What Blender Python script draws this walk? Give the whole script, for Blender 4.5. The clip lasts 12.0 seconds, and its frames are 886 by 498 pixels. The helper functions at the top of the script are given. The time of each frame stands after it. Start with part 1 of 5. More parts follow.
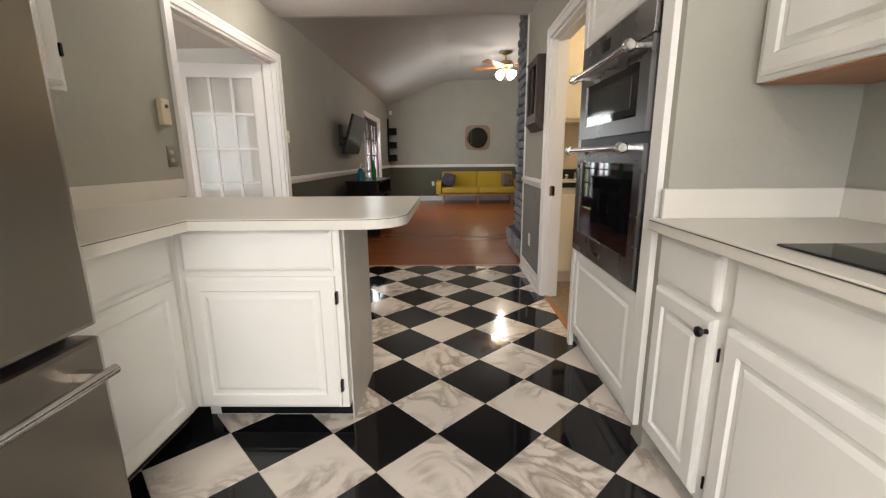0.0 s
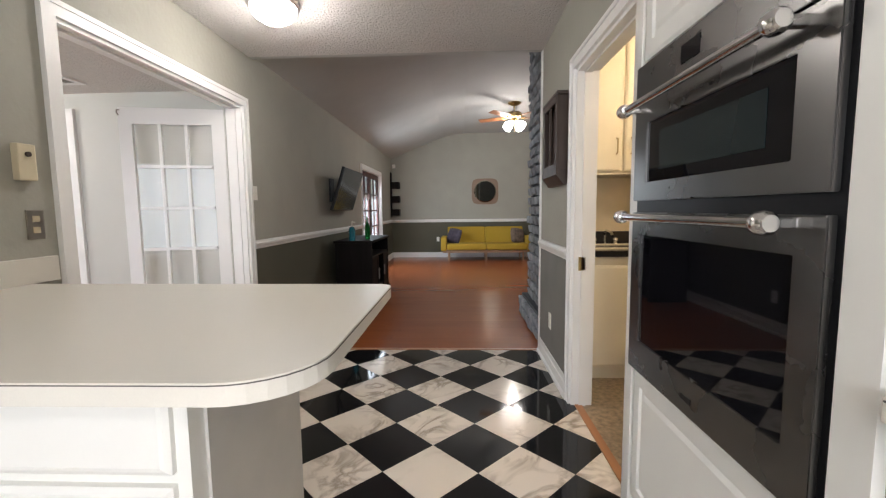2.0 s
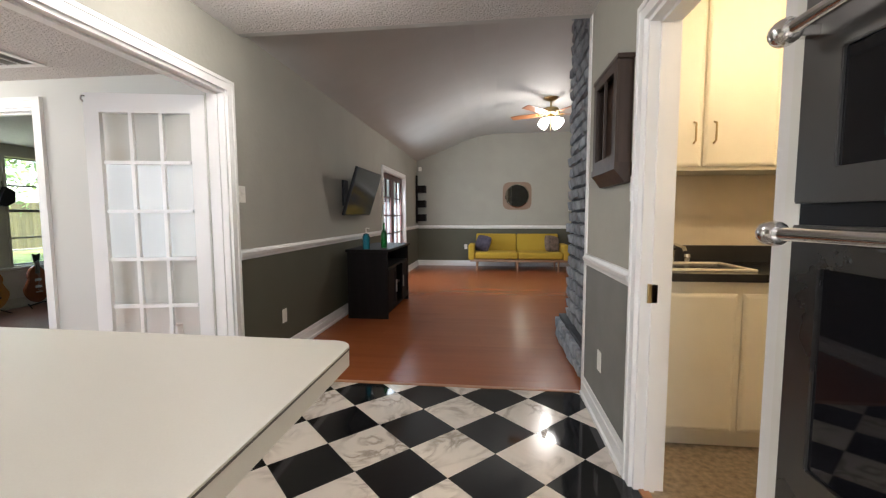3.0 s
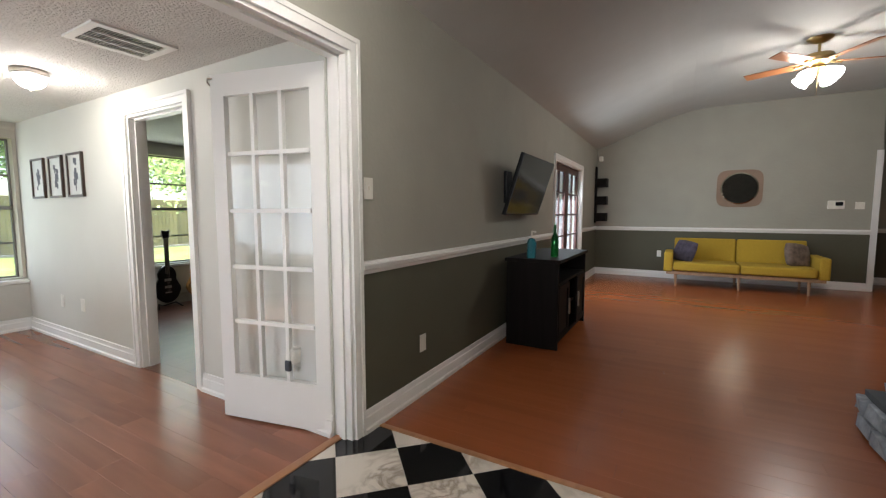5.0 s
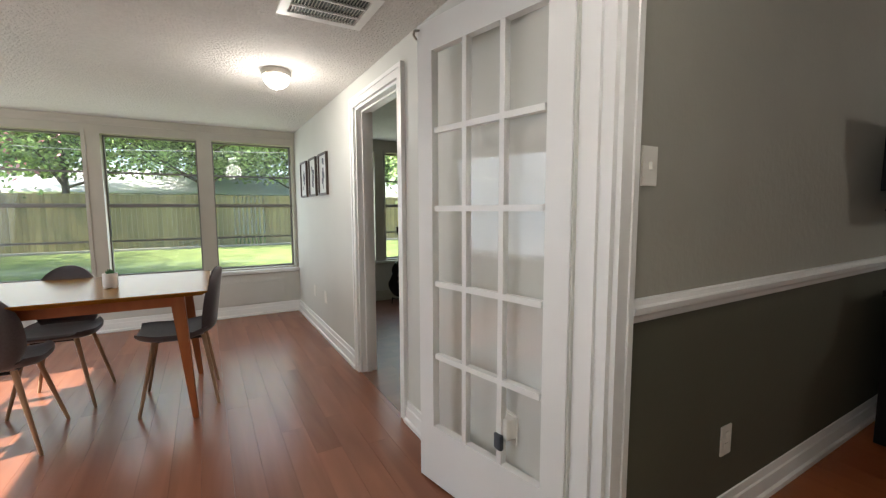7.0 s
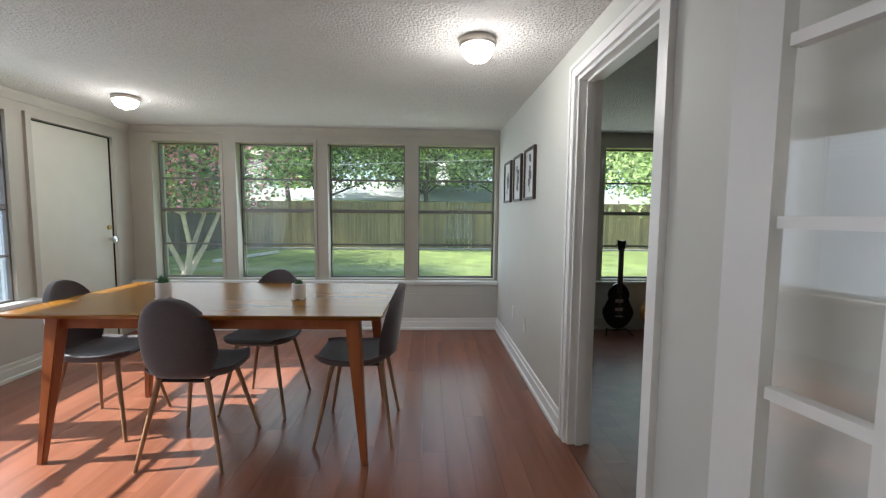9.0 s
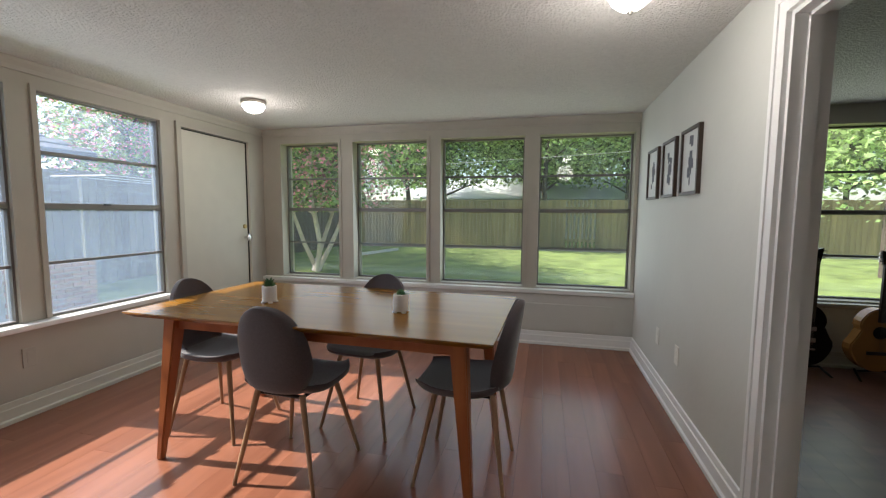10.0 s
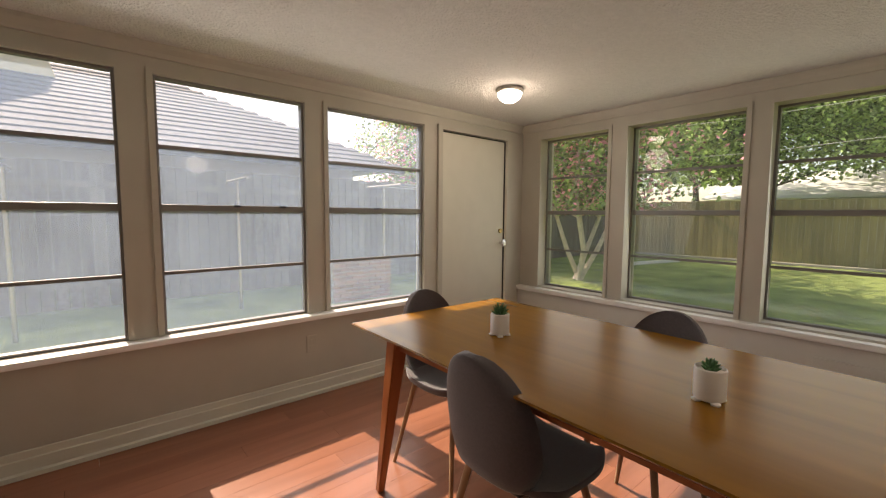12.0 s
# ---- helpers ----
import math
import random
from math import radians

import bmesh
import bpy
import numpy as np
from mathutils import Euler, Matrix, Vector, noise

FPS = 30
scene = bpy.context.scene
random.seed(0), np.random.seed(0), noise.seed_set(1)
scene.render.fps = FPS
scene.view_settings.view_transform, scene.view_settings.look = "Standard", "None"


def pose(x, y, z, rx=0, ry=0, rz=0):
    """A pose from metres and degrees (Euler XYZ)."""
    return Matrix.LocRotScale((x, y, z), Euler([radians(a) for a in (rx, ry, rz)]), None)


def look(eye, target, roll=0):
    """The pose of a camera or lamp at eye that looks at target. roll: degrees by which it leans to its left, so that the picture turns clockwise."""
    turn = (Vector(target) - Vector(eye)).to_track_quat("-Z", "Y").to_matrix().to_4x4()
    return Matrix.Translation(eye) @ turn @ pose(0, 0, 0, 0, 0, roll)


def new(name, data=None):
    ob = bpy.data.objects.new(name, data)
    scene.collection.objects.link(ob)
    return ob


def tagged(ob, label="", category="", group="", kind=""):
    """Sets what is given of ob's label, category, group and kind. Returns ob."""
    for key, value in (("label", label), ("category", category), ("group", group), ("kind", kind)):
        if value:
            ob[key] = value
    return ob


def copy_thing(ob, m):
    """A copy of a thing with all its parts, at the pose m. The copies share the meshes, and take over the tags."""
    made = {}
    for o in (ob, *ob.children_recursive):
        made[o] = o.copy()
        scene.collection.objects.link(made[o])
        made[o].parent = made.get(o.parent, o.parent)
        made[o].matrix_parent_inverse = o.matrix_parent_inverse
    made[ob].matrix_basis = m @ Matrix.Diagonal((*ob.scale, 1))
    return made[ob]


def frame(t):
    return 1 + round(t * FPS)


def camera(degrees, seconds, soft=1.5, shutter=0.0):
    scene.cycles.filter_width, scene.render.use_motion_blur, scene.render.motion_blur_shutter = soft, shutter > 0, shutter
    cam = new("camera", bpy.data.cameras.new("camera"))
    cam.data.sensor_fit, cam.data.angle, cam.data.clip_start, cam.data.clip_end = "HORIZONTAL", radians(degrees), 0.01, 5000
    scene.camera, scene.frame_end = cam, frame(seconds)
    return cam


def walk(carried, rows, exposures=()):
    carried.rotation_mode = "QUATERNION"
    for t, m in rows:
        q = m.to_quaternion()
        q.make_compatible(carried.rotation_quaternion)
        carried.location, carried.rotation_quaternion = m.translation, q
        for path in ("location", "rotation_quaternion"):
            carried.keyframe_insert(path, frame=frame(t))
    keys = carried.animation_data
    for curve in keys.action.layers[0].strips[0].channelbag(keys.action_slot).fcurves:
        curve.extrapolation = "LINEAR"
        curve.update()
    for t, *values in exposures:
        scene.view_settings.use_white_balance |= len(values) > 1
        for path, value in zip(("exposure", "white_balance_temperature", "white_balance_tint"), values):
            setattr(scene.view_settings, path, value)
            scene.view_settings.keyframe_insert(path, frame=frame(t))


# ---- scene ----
cam = camera(93.9, 12.0, soft=1.25)
PATH = [
    (0, (0.1, 1.903, 1.118), (0.065, 3.856, 0.688), -0.5),
    (0.5, (0.145, 2.009, 1.133), (0.103, 3.98, 0.792), -0.5),
    (1, (0.163, 2.183, 1.156), (0.119, 4.165, 0.888), -0.5),
    (1.5, (0.156, 2.444, 1.176), (0.1, 4.431, 0.96), -0.5),
    (2, (0.182, 2.735, 1.181), (0.103, 4.724, 0.993), -0.6),
    (2.5, (0.234, 3.062, 1.181), (0.106, 5.051, 1.014), -0.4),
    (4.5, (0.073, 4.159, 1.205), (-0.694, 5.998, 1.034), 0.1),
    (5, (-0.045, 4.367, 1.203), (-1.031, 6.098, 1.031), 0.0),
    (5.5, (-0.159, 4.571, 1.201), (-1.366, 6.156, 1.028), 0.1),
    (6, (-0.296, 4.736, 1.213), (-1.7, 6.149, 1.032), 0.2),
    (6.5, (-0.514, 4.877, 1.212), (-2.099, 6.082, 1.026), 0.1),
    (7, (-0.737, 4.983, 1.213), (-2.464, 5.973, 1.021), -0.2),
    (9, (-1.524, 5.182, 1.223), (-3.516, 5.258, 1.061), 0.5),
    (9.5, (-1.722, 5.205, 1.229), (-3.705, 5.004, 1.054), 0.3),
    (10, (-1.939, 5.138, 1.233), (-3.875, 4.667, 1.059), 0.4),
    (10.5, (-2.131, 5.062, 1.22), (-3.982, 4.324, 1.047), 0.5),
    (11, (-2.333, 5.023, 1.222), (-4.053, 4.017, 1.049), 0.4),
    (11.5, (-2.471, 4.949, 1.221), (-4.007, 3.68, 1.052), 0.3),
    (12, (-2.589, 4.821, 1.232), (-3.885, 3.307, 1.067), 0.4),
]
walk(cam, [(t, look(eye, target, roll)) for t, eye, target, roll in PATH],
     exposures=[(0.0, 2.03, 6750, 12), (1.5, 2.1, 6250, 12), (2.5, 2.38, 6250, 12), (4.5, 2.42, 6100, 10), (5.2, 2.02, 6400, 10), (6.5, 1.88, 6500, 10), (7.5, 1.6, 6250, 9), (9.0, 1.3, 5950, 9), (9.5, 1.18, 5850, 9), (10.5, 1.05, 7000, 14), (12.0, .95, 8000, 18)])

# ---- world, sun and exposure ----
world = bpy.data.worlds.new("sky")
scene.world = world
world.use_nodes = True
wn = world.node_tree.nodes
sky = wn.new("ShaderNodeTexSky")
sky.sky_type = 'NISHITA'
sky.sun_disc = False
SUN_EL, SUN_DX, SUN_DY = 42.0, -0.07, 1.1
sky.sun_elevation = radians(SUN_EL)
sky.sun_rotation = radians(180)
sky.air_density, sky.dust_density = 1.0, 1.5
wn["Background"].inputs[1].default_value = 0.15
world.node_tree.links.new(sky.outputs[0], wn["Background"].inputs[0])
sun = new("sun", bpy.data.lights.new("sun", "SUN"))
sun.data.energy, sun.data.angle, sun.data.color = 5.0, radians(0.5), (1.0, 0.94, 0.84)
sun.matrix_world = look((-3.0, -8.0, 9.0), (-3.0 + 9 * SUN_DX, -8.0 + 9 * SUN_DY, 0.0))


def area(name, eye, target, sx, sy, watts, color=(1, 1, 1)):
    ob = new(name, bpy.data.lights.new(name, "AREA"))
    ob.data.shape, ob.data.size, ob.data.size_y = 'RECTANGLE', sx, sy
    ob.data.energy, ob.data.color = watts, color
    ob.matrix_world = look(eye, target)
    return ob


def bulb(name, loc, watts, r=0.06, color=(1.0, 0.93, 0.84)):
    ob = new(name, bpy.data.lights.new(name, "POINT"))
    ob.data.energy, ob.data.shadow_soft_size, ob.data.color = watts, r, color
    ob.location = loc
    return ob


SKYCOL = (0.86, 0.94, 1.0)
area("daylight_far_windows", (-6.0, 4.13, 1.25), (-3.0, 4.13, 0.9), 3.4, 1.3, 6.5, SKYCOL)
area("daylight_back_windows", (-3.2, 2.28, 1.25), (-3.2, 4.5, 0.9), 2.6, 1.3, 7.5, SKYCOL)
area("daylight_music_room", (-6.0, 7.4, 1.25), (-3.0, 7.4, 0.9), 1.8, 1.3, 4, SKYCOL)
area("daylight_patio_door", (-1.62, 10.75, 1.05), (1.0, 10.75, 0.6), 1.5, 1.8, 16, SKYCOL)
# Added fill at an unseen opening in the kitchen back wall
area("fill_kitchen_opening", (0.0, 0.24, 1.5), (0.0, 3.0, 1.0), 1.6, 1.0, 17, (0.95, 0.97, 1.0))
bulb("bulb_kitchen", (-0.9, 5.25, 2.22), 2.8, r=.09)
# Unseen fill added above the near kitchen; no lamp body belongs to it.
bulb("bulb_kitchen_near", (0.1, 1.6, 2.25), 7.5)
bulb("bulb_dining_near", (-3.68, 5.43, 1.84), 3.4, r=.12)
bulb("bulb_dining_far", (-4.86, 2.87, 1.84), 2.2, r=.12)
bulb("bulb_fan", (1.17, 10.3, 2.3), 4.6)
# Warm point light added to brighten the pantry, without a lamp body.
bulb("bulb_pantry", (1.7, 5.0, 2.2), 5.5, color=(1.0, 0.78, 0.5))


# ---- materials ----
def mat(name, color, rough=0.5, metal=0.0, var=0.06, scale=6.0, bump=0.0, bscale=60.0, dist=0.002, trans=0.0, emit=0.0, ior=1.45, coat=0.0, rvar=0.0, piece=0.0, sheen=0.0):
    m = bpy.data.materials.new(name)
    m.use_nodes = True
    n, l = m.node_tree.nodes, m.node_tree.links
    b = n["Principled BSDF"]
    b.inputs["Roughness"].default_value, b.inputs["Metallic"].default_value = rough, metal
    b.inputs["IOR"].default_value = ior
    b.inputs["Transmission Weight"].default_value = trans
    b.inputs["Coat Weight"].default_value = coat
    b.inputs["Sheen Weight"].default_value = sheen
    c4 = (*color, 1)
    b.inputs["Base Color"].default_value = c4
    if emit:
        b.inputs["Emission Color"].default_value, b.inputs["Emission Strength"].default_value = c4, emit
    tc = n.new("ShaderNodeTexCoord")
    if var or rvar:
        no = n.new("ShaderNodeTexNoise")
        no.inputs["Scale"].default_value, no.inputs["Detail"].default_value = scale, 6
        l.new(tc.outputs["Object"], no.inputs["Vector"])
        mx = n.new("ShaderNodeMix")
        mx.data_type = 'RGBA'
        l.new(no.outputs["Fac"], mx.inputs["Factor"])
        mx.inputs["A"].default_value = (*[max(0, c * (1 - 2.2 * var)) for c in color], 1)
        mx.inputs["B"].default_value = (*[min(1, c * (1 + 2.2 * var)) for c in color], 1)
        out = mx.outputs["Result"]
        if piece:
            oi, hs, mr = n.new("ShaderNodeObjectInfo"), n.new("ShaderNodeHueSaturation"), n.new("ShaderNodeMapRange")
            mr.inputs["To Min"].default_value, mr.inputs["To Max"].default_value = 1 - piece, 1 + piece
            l.new(oi.outputs["Random"], mr.inputs["Value"])
            l.new(mr.outputs["Result"], hs.inputs["Value"])
            l.new(out, hs.inputs["Color"])
            out = hs.outputs["Color"]
        l.new(out, b.inputs["Base Color"])
        if rvar:
            m2 = n.new("ShaderNodeMapRange")
            m2.inputs["To Min"].default_value, m2.inputs["To Max"].default_value = rough - rvar, rough + rvar
            l.new(no.outputs["Fac"], m2.inputs["Value"])
            l.new(m2.outputs["Result"], b.inputs["Roughness"])
    if bump:
        n2, bp = n.new("ShaderNodeTexNoise"), n.new("ShaderNodeBump")
        n2.inputs["Scale"].default_value, n2.inputs["Detail"].default_value = bscale, 4
        l.new(tc.outputs["Object"], n2.inputs["Vector"])
        bp.inputs["Strength"].default_value, bp.inputs["Distance"].default_value = bump, dist
        l.new(n2.outputs["Fac"], bp.inputs["Height"])
        l.new(bp.outputs["Normal"], b.inputs["Normal"])
    return m


def wood(name, c1, c2, rough=0.35, axis=0, freq=14.0, stretch=12.0, piece=0.0, coat=0.0, island=False):
    """Grain that runs along the axis."""
    m = mat(name, c1, rough, var=0.0, coat=coat)
    n, l = m.node_tree.nodes, m.node_tree.links
    b = n["Principled BSDF"]
    tc = n.new("ShaderNodeTexCoord")
    mp = n.new("ShaderNodeMapping")
    s = [freq, freq, freq]
    s[axis] = freq / stretch
    mp.inputs["Scale"].default_value = s
    l.new(tc.outputs["Object"], mp.inputs["Vector"])
    src = n.new("ShaderNodeObjectInfo").outputs["Random"]
    if island:
        src = n.new("ShaderNodeNewGeometry").outputs["Random Per Island"]
    off = n.new("ShaderNodeVectorMath")
    off.operation = 'SCALE'
    cb = n.new("ShaderNodeCombineXYZ")
    for i in range(3):
        l.new(src, cb.inputs[i])
    l.new(cb.outputs[0], off.inputs[0])
    off.inputs["Scale"].default_value = 37.0
    ad = n.new("ShaderNodeVectorMath")
    l.new(mp.outputs[0], ad.inputs[0])
    l.new(off.outputs[0], ad.inputs[1])
    no = n.new("ShaderNodeTexNoise")
    no.inputs["Scale"].default_value, no.inputs["Detail"].default_value, no.inputs["Distortion"].default_value = 1.0, 8, 0.6
    l.new(ad.outputs[0], no.inputs["Vector"])
    cr = n.new("ShaderNodeValToRGB")
    cr.color_ramp.elements[0].position, cr.color_ramp.elements[0].color = 0.32, (*c2, 1)
    cr.color_ramp.elements[1].position, cr.color_ramp.elements[1].color = 0.68, (*c1, 1)
    l.new(no.outputs["Fac"], cr.inputs["Fac"])
    out = cr.outputs["Color"]
    if piece:
        hs, mr = n.new("ShaderNodeHueSaturation"), n.new("ShaderNodeMapRange")
        mr.inputs["To Min"].default_value, mr.inputs["To Max"].default_value = 1 - piece, 1 + piece
        l.new(src, mr.inputs["Value"])
        l.new(mr.outputs["Result"], hs.inputs["Value"])
        l.new(out, hs.inputs["Color"])
        out = hs.outputs["Color"]
    l.new(out, b.inputs["Base Color"])
    bp = n.new("ShaderNodeBump")
    bp.inputs["Strength"].default_value, bp.inputs["Distance"].default_value = 0.08, 0.001
    l.new(no.outputs["Fac"], bp.inputs["Height"])
    l.new(bp.outputs["Normal"], b.inputs["Normal"])
    return m


def marble(name, base, vein, rough=0.1):
    m = mat(name, base, rough, var=0.0)
    n, l = m.node_tree.nodes, m.node_tree.links
    b = n["Principled BSDF"]
    tc, oi = n.new("ShaderNodeTexCoord"), n.new("ShaderNodeObjectInfo")
    cb, sc, ad = n.new("ShaderNodeCombineXYZ"), n.new("ShaderNodeVectorMath"), n.new("ShaderNodeVectorMath")
    for i in range(3):
        l.new(oi.outputs["Random"], cb.inputs[i])
    sc.operation, sc.inputs["Scale"].default_value = 'SCALE', 53.0
    l.new(cb.outputs[0], sc.inputs[0])
    l.new(tc.outputs["Object"], ad.inputs[0])
    l.new(sc.outputs[0], ad.inputs[1])
    no = n.new("ShaderNodeTexNoise")
    no.inputs["Scale"].default_value, no.inputs["Detail"].default_value, no.inputs["Distortion"].default_value = 4.0, 9, 1.6
    l.new(ad.outputs[0], no.inputs["Vector"])
    ab = n.new("ShaderNodeMath")
    ab.operation, ab.inputs[1].default_value = 'SUBTRACT', 0.5
    l.new(no.outputs["Fac"], ab.inputs[0])
    a2 = n.new("ShaderNodeMath")
    a2.operation = 'ABSOLUTE'
    l.new(ab.outputs[0], a2.inputs[0])
    cr = n.new("ShaderNodeValToRGB")
    cr.color_ramp.elements[0].position, cr.color_ramp.elements[0].color = 0.0, (*vein, 1)
    cr.color_ramp.elements[1].position, cr.color_ramp.elements[1].color = 0.09, (*base, 1)
    l.new(a2.outputs[0], cr.inputs["Fac"])
    big = n.new("ShaderNodeTexNoise")
    big.inputs["Scale"].default_value = 3.0
    l.new(ad.outputs[0], big.inputs["Vector"])
    rr = n.new("ShaderNodeMapRange")
    rr.inputs["From Min"].default_value, rr.inputs["From Max"].default_value = 0.42, 0.62
    l.new(big.outputs["Fac"], rr.inputs["Value"])
    mx = n.new("ShaderNodeMix")
    mx.data_type = 'RGBA'
    mx.inputs["A"].default_value = (*base, 1)
    l.new(rr.outputs["Result"], mx.inputs["Factor"])
    l.new(cr.outputs["Color"], mx.inputs["B"])
    l.new(mx.outputs["Result"], b.inputs["Base Color"])
    return m


def foliage(name, color, var, leafy=False):
    m = mat(name, color, 0.55, var=var, scale=1.3)
    n, l = m.node_tree.nodes, m.node_tree.links
    tl, mx = n.new("ShaderNodeBsdfTranslucent"), n.new("ShaderNodeMixShader")
    if leafy:
        ge, ml, ra = n.new("ShaderNodeNewGeometry"), n.new("ShaderNodeMix"), n.new("ShaderNodeMapRange")
        ml.data_type, ml.blend_type = 'RGBA', 'MULTIPLY'
        ml.inputs["Factor"].default_value = 1.0
        ra.inputs["To Min"].default_value, ra.inputs["To Max"].default_value = 0.25, 2.4
        l.new(ge.outputs["Random Per Island"], ra.inputs["Value"])
        base = n["Principled BSDF"].inputs["Base Color"].links[0].from_socket
        l.new(base, ml.inputs["A"])
        l.new(ra.outputs[0], ml.inputs["B"])
        l.new(ml.outputs["Result"], n["Principled BSDF"].inputs["Base Color"])
        l.new(ml.outputs["Result"], tl.inputs[0])
    tl.inputs[0].default_value = (*[min(1, c * 1.5) for c in color], 1)
    mx.inputs[0].default_value = 0.45
    l.new(n["Principled BSDF"].outputs[0], mx.inputs[1])
    l.new(tl.outputs[0], mx.inputs[2])
    l.new(mx.outputs[0], n["Material Output"].inputs[0])
    return m


def glass(name, color=(1, 1, 1), rough=0.0, haze=0.0, milk=(0.8, 0.85, 0.9), base=0.011):
    """A thin pane: clear with a mirror gloss; haze mixes in a milky film."""
    m = bpy.data.materials.new(name)
    m.use_nodes = True
    n, l = m.node_tree.nodes, m.node_tree.links
    n.remove(n["Principled BSDF"])
    tr, gl, fr, mx = n.new("ShaderNodeBsdfTransparent"), n.new("ShaderNodeBsdfGlossy"), n.new("ShaderNodeLayerWeight"), n.new("ShaderNodeMixShader")
    pw, sc = n.new("ShaderNodeMath"), n.new("ShaderNodeMath")
    pw.operation, pw.inputs[1].default_value = 'POWER', 5.0
    sc.operation, sc.inputs[1].default_value, sc.inputs[2].default_value = 'MULTIPLY_ADD', 0.95, base
    tr.inputs[0].default_value = (*color, 1)
    gl.inputs["Roughness"].default_value = rough
    fr.inputs["Blend"].default_value = 0.5
    l.new(fr.outputs["Facing"], pw.inputs[0])
    l.new(pw.outputs[0], sc.inputs[0])
    l.new(sc.outputs[0], mx.inputs[0])
    l.new(tr.outputs[0], mx.inputs[1])
    l.new(gl.outputs[0], mx.inputs[2])
    out = mx.outputs[0]
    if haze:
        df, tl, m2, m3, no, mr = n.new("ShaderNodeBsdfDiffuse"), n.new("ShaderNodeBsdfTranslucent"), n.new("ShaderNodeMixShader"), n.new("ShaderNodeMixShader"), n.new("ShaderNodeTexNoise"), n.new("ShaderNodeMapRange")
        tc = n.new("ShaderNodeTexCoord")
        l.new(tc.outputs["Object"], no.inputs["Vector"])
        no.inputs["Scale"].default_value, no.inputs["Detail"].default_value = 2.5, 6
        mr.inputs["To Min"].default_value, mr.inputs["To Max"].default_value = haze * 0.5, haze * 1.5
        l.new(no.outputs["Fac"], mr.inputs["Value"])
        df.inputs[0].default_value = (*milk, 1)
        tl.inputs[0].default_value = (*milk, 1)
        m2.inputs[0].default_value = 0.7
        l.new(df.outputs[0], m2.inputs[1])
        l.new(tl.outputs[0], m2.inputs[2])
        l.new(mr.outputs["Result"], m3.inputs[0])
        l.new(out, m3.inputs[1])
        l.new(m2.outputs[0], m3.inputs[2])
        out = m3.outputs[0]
    l.new(out, n["Material Output"].inputs[0])
    return m


M_KWALL = mat("greige_wall_paint", (0.355, 0.345, 0.295), 0.72, var=0.04, scale=3, bump=0.6, bscale=28, dist=0.004)
M_WAINS = mat("dark_olive_wall_paint", (0.092, 0.088, 0.060), 0.7, var=0.04, scale=3, bump=0.25, bscale=28, dist=0.003)
M_DWALL = mat("pale_wall_paint", (0.60, 0.595, 0.55), 0.6, var=0.03, scale=2, bump=0.25, bscale=20, dist=0.004)
M_WTRIM = mat("beige_window_paint", (0.45, 0.425, 0.365), 0.45, var=0.04, scale=5)
M_DOORP = mat("cream_door_paint", (0.58, 0.56, 0.48), 0.4, var=0.03)
M_CEIL = mat("textured_ceiling_paint", (0.66, 0.63, 0.60), 0.9, var=0.05, scale=40, bump=1.0, bscale=75, dist=0.022)
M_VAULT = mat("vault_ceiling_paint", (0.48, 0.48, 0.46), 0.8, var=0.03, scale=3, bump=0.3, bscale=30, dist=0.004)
M_WHITE = mat("white_trim_paint", (0.80, 0.79, 0.77), 0.35, var=0.015, scale=5)
M_CAB = mat("white_cabinet_paint", (0.78, 0.77, 0.73), 0.38, var=0.02, scale=4, bump=0.08, bscale=90, dist=0.001)
M_CREAM = mat("cream_cabinet_paint", (0.76, 0.70, 0.56), 0.45, var=0.03)
M_COUNTER = mat("laminate_counter", (0.66, 0.63, 0.565), 0.32, var=0.02, scale=300)
M_EDGE = mat("dark_seam", (0.10, 0.09, 0.08), 0.6)
M_BLACK = mat("black_metal", (0.012, 0.012, 0.014), 0.35, 0.6)
M_BGLASS = mat("black_oven_glass", (0.006, 0.006, 0.008), 0.03, var=0)
M_STEEL = mat("brushed_steel", (0.17, 0.165, 0.16), 0.28, 1.0, var=0.05, scale=3, rvar=0.06)
M_FSTEEL = mat("refrigerator_steel", (0.30, 0.28, 0.25), 0.34, 1.0, var=0.05, scale=3, rvar=0.05)
M_CHROME = mat("polished_steel", (0.72, 0.71, 0.70), 0.16, 1.0, var=0)
M_BRASS = mat("aged_brass", (0.42, 0.31, 0.14), 0.28, 1.0)
M_NICKEL = mat("satin_nickel", (0.38, 0.35, 0.31), 0.35, 1.0)
M_PLATE = mat("white_plastic", (0.76, 0.74, 0.68), 0.4)
M_ALM = mat("almond_plastic", (0.60, 0.52, 0.36), 0.4)
M_GROUT = mat("pale_grout", (0.45, 0.42, 0.38), 0.8, scale=20, var=0.1)
M_MARBLE = marble("white_marble", (0.68, 0.62, 0.55), (0.33, 0.28, 0.23), 0.13)
M_MARBLE.node_tree.nodes["Principled BSDF"].inputs["IOR"].default_value = 1.28
M_BTILE = marble("black_marble", (0.006, 0.006, 0.007), (0.012, 0.012, 0.012), 0.06)
M_FLOOR = wood("red_brown_laminate", (0.27, 0.105, 0.06), (0.195, 0.073, 0.041), 0.26, 0, 7, 10, piece=0.08)
M_FLOOR2 = wood("orange_brown_laminate", (0.29, 0.085, 0.028), (0.262, 0.074, 0.024), 0.27, 0, 9, 10, piece=0.03)
M_DFLOOR = wood("brown_floorboards", (0.17, 0.075, 0.046), (0.12, 0.052, 0.032), 0.35, 1, 9, 10, piece=0.1, island=True)
M_STRIP = wood("threshold_wood", (0.42, 0.20, 0.09), (0.32, 0.14, 0.06), 0.4, 1)
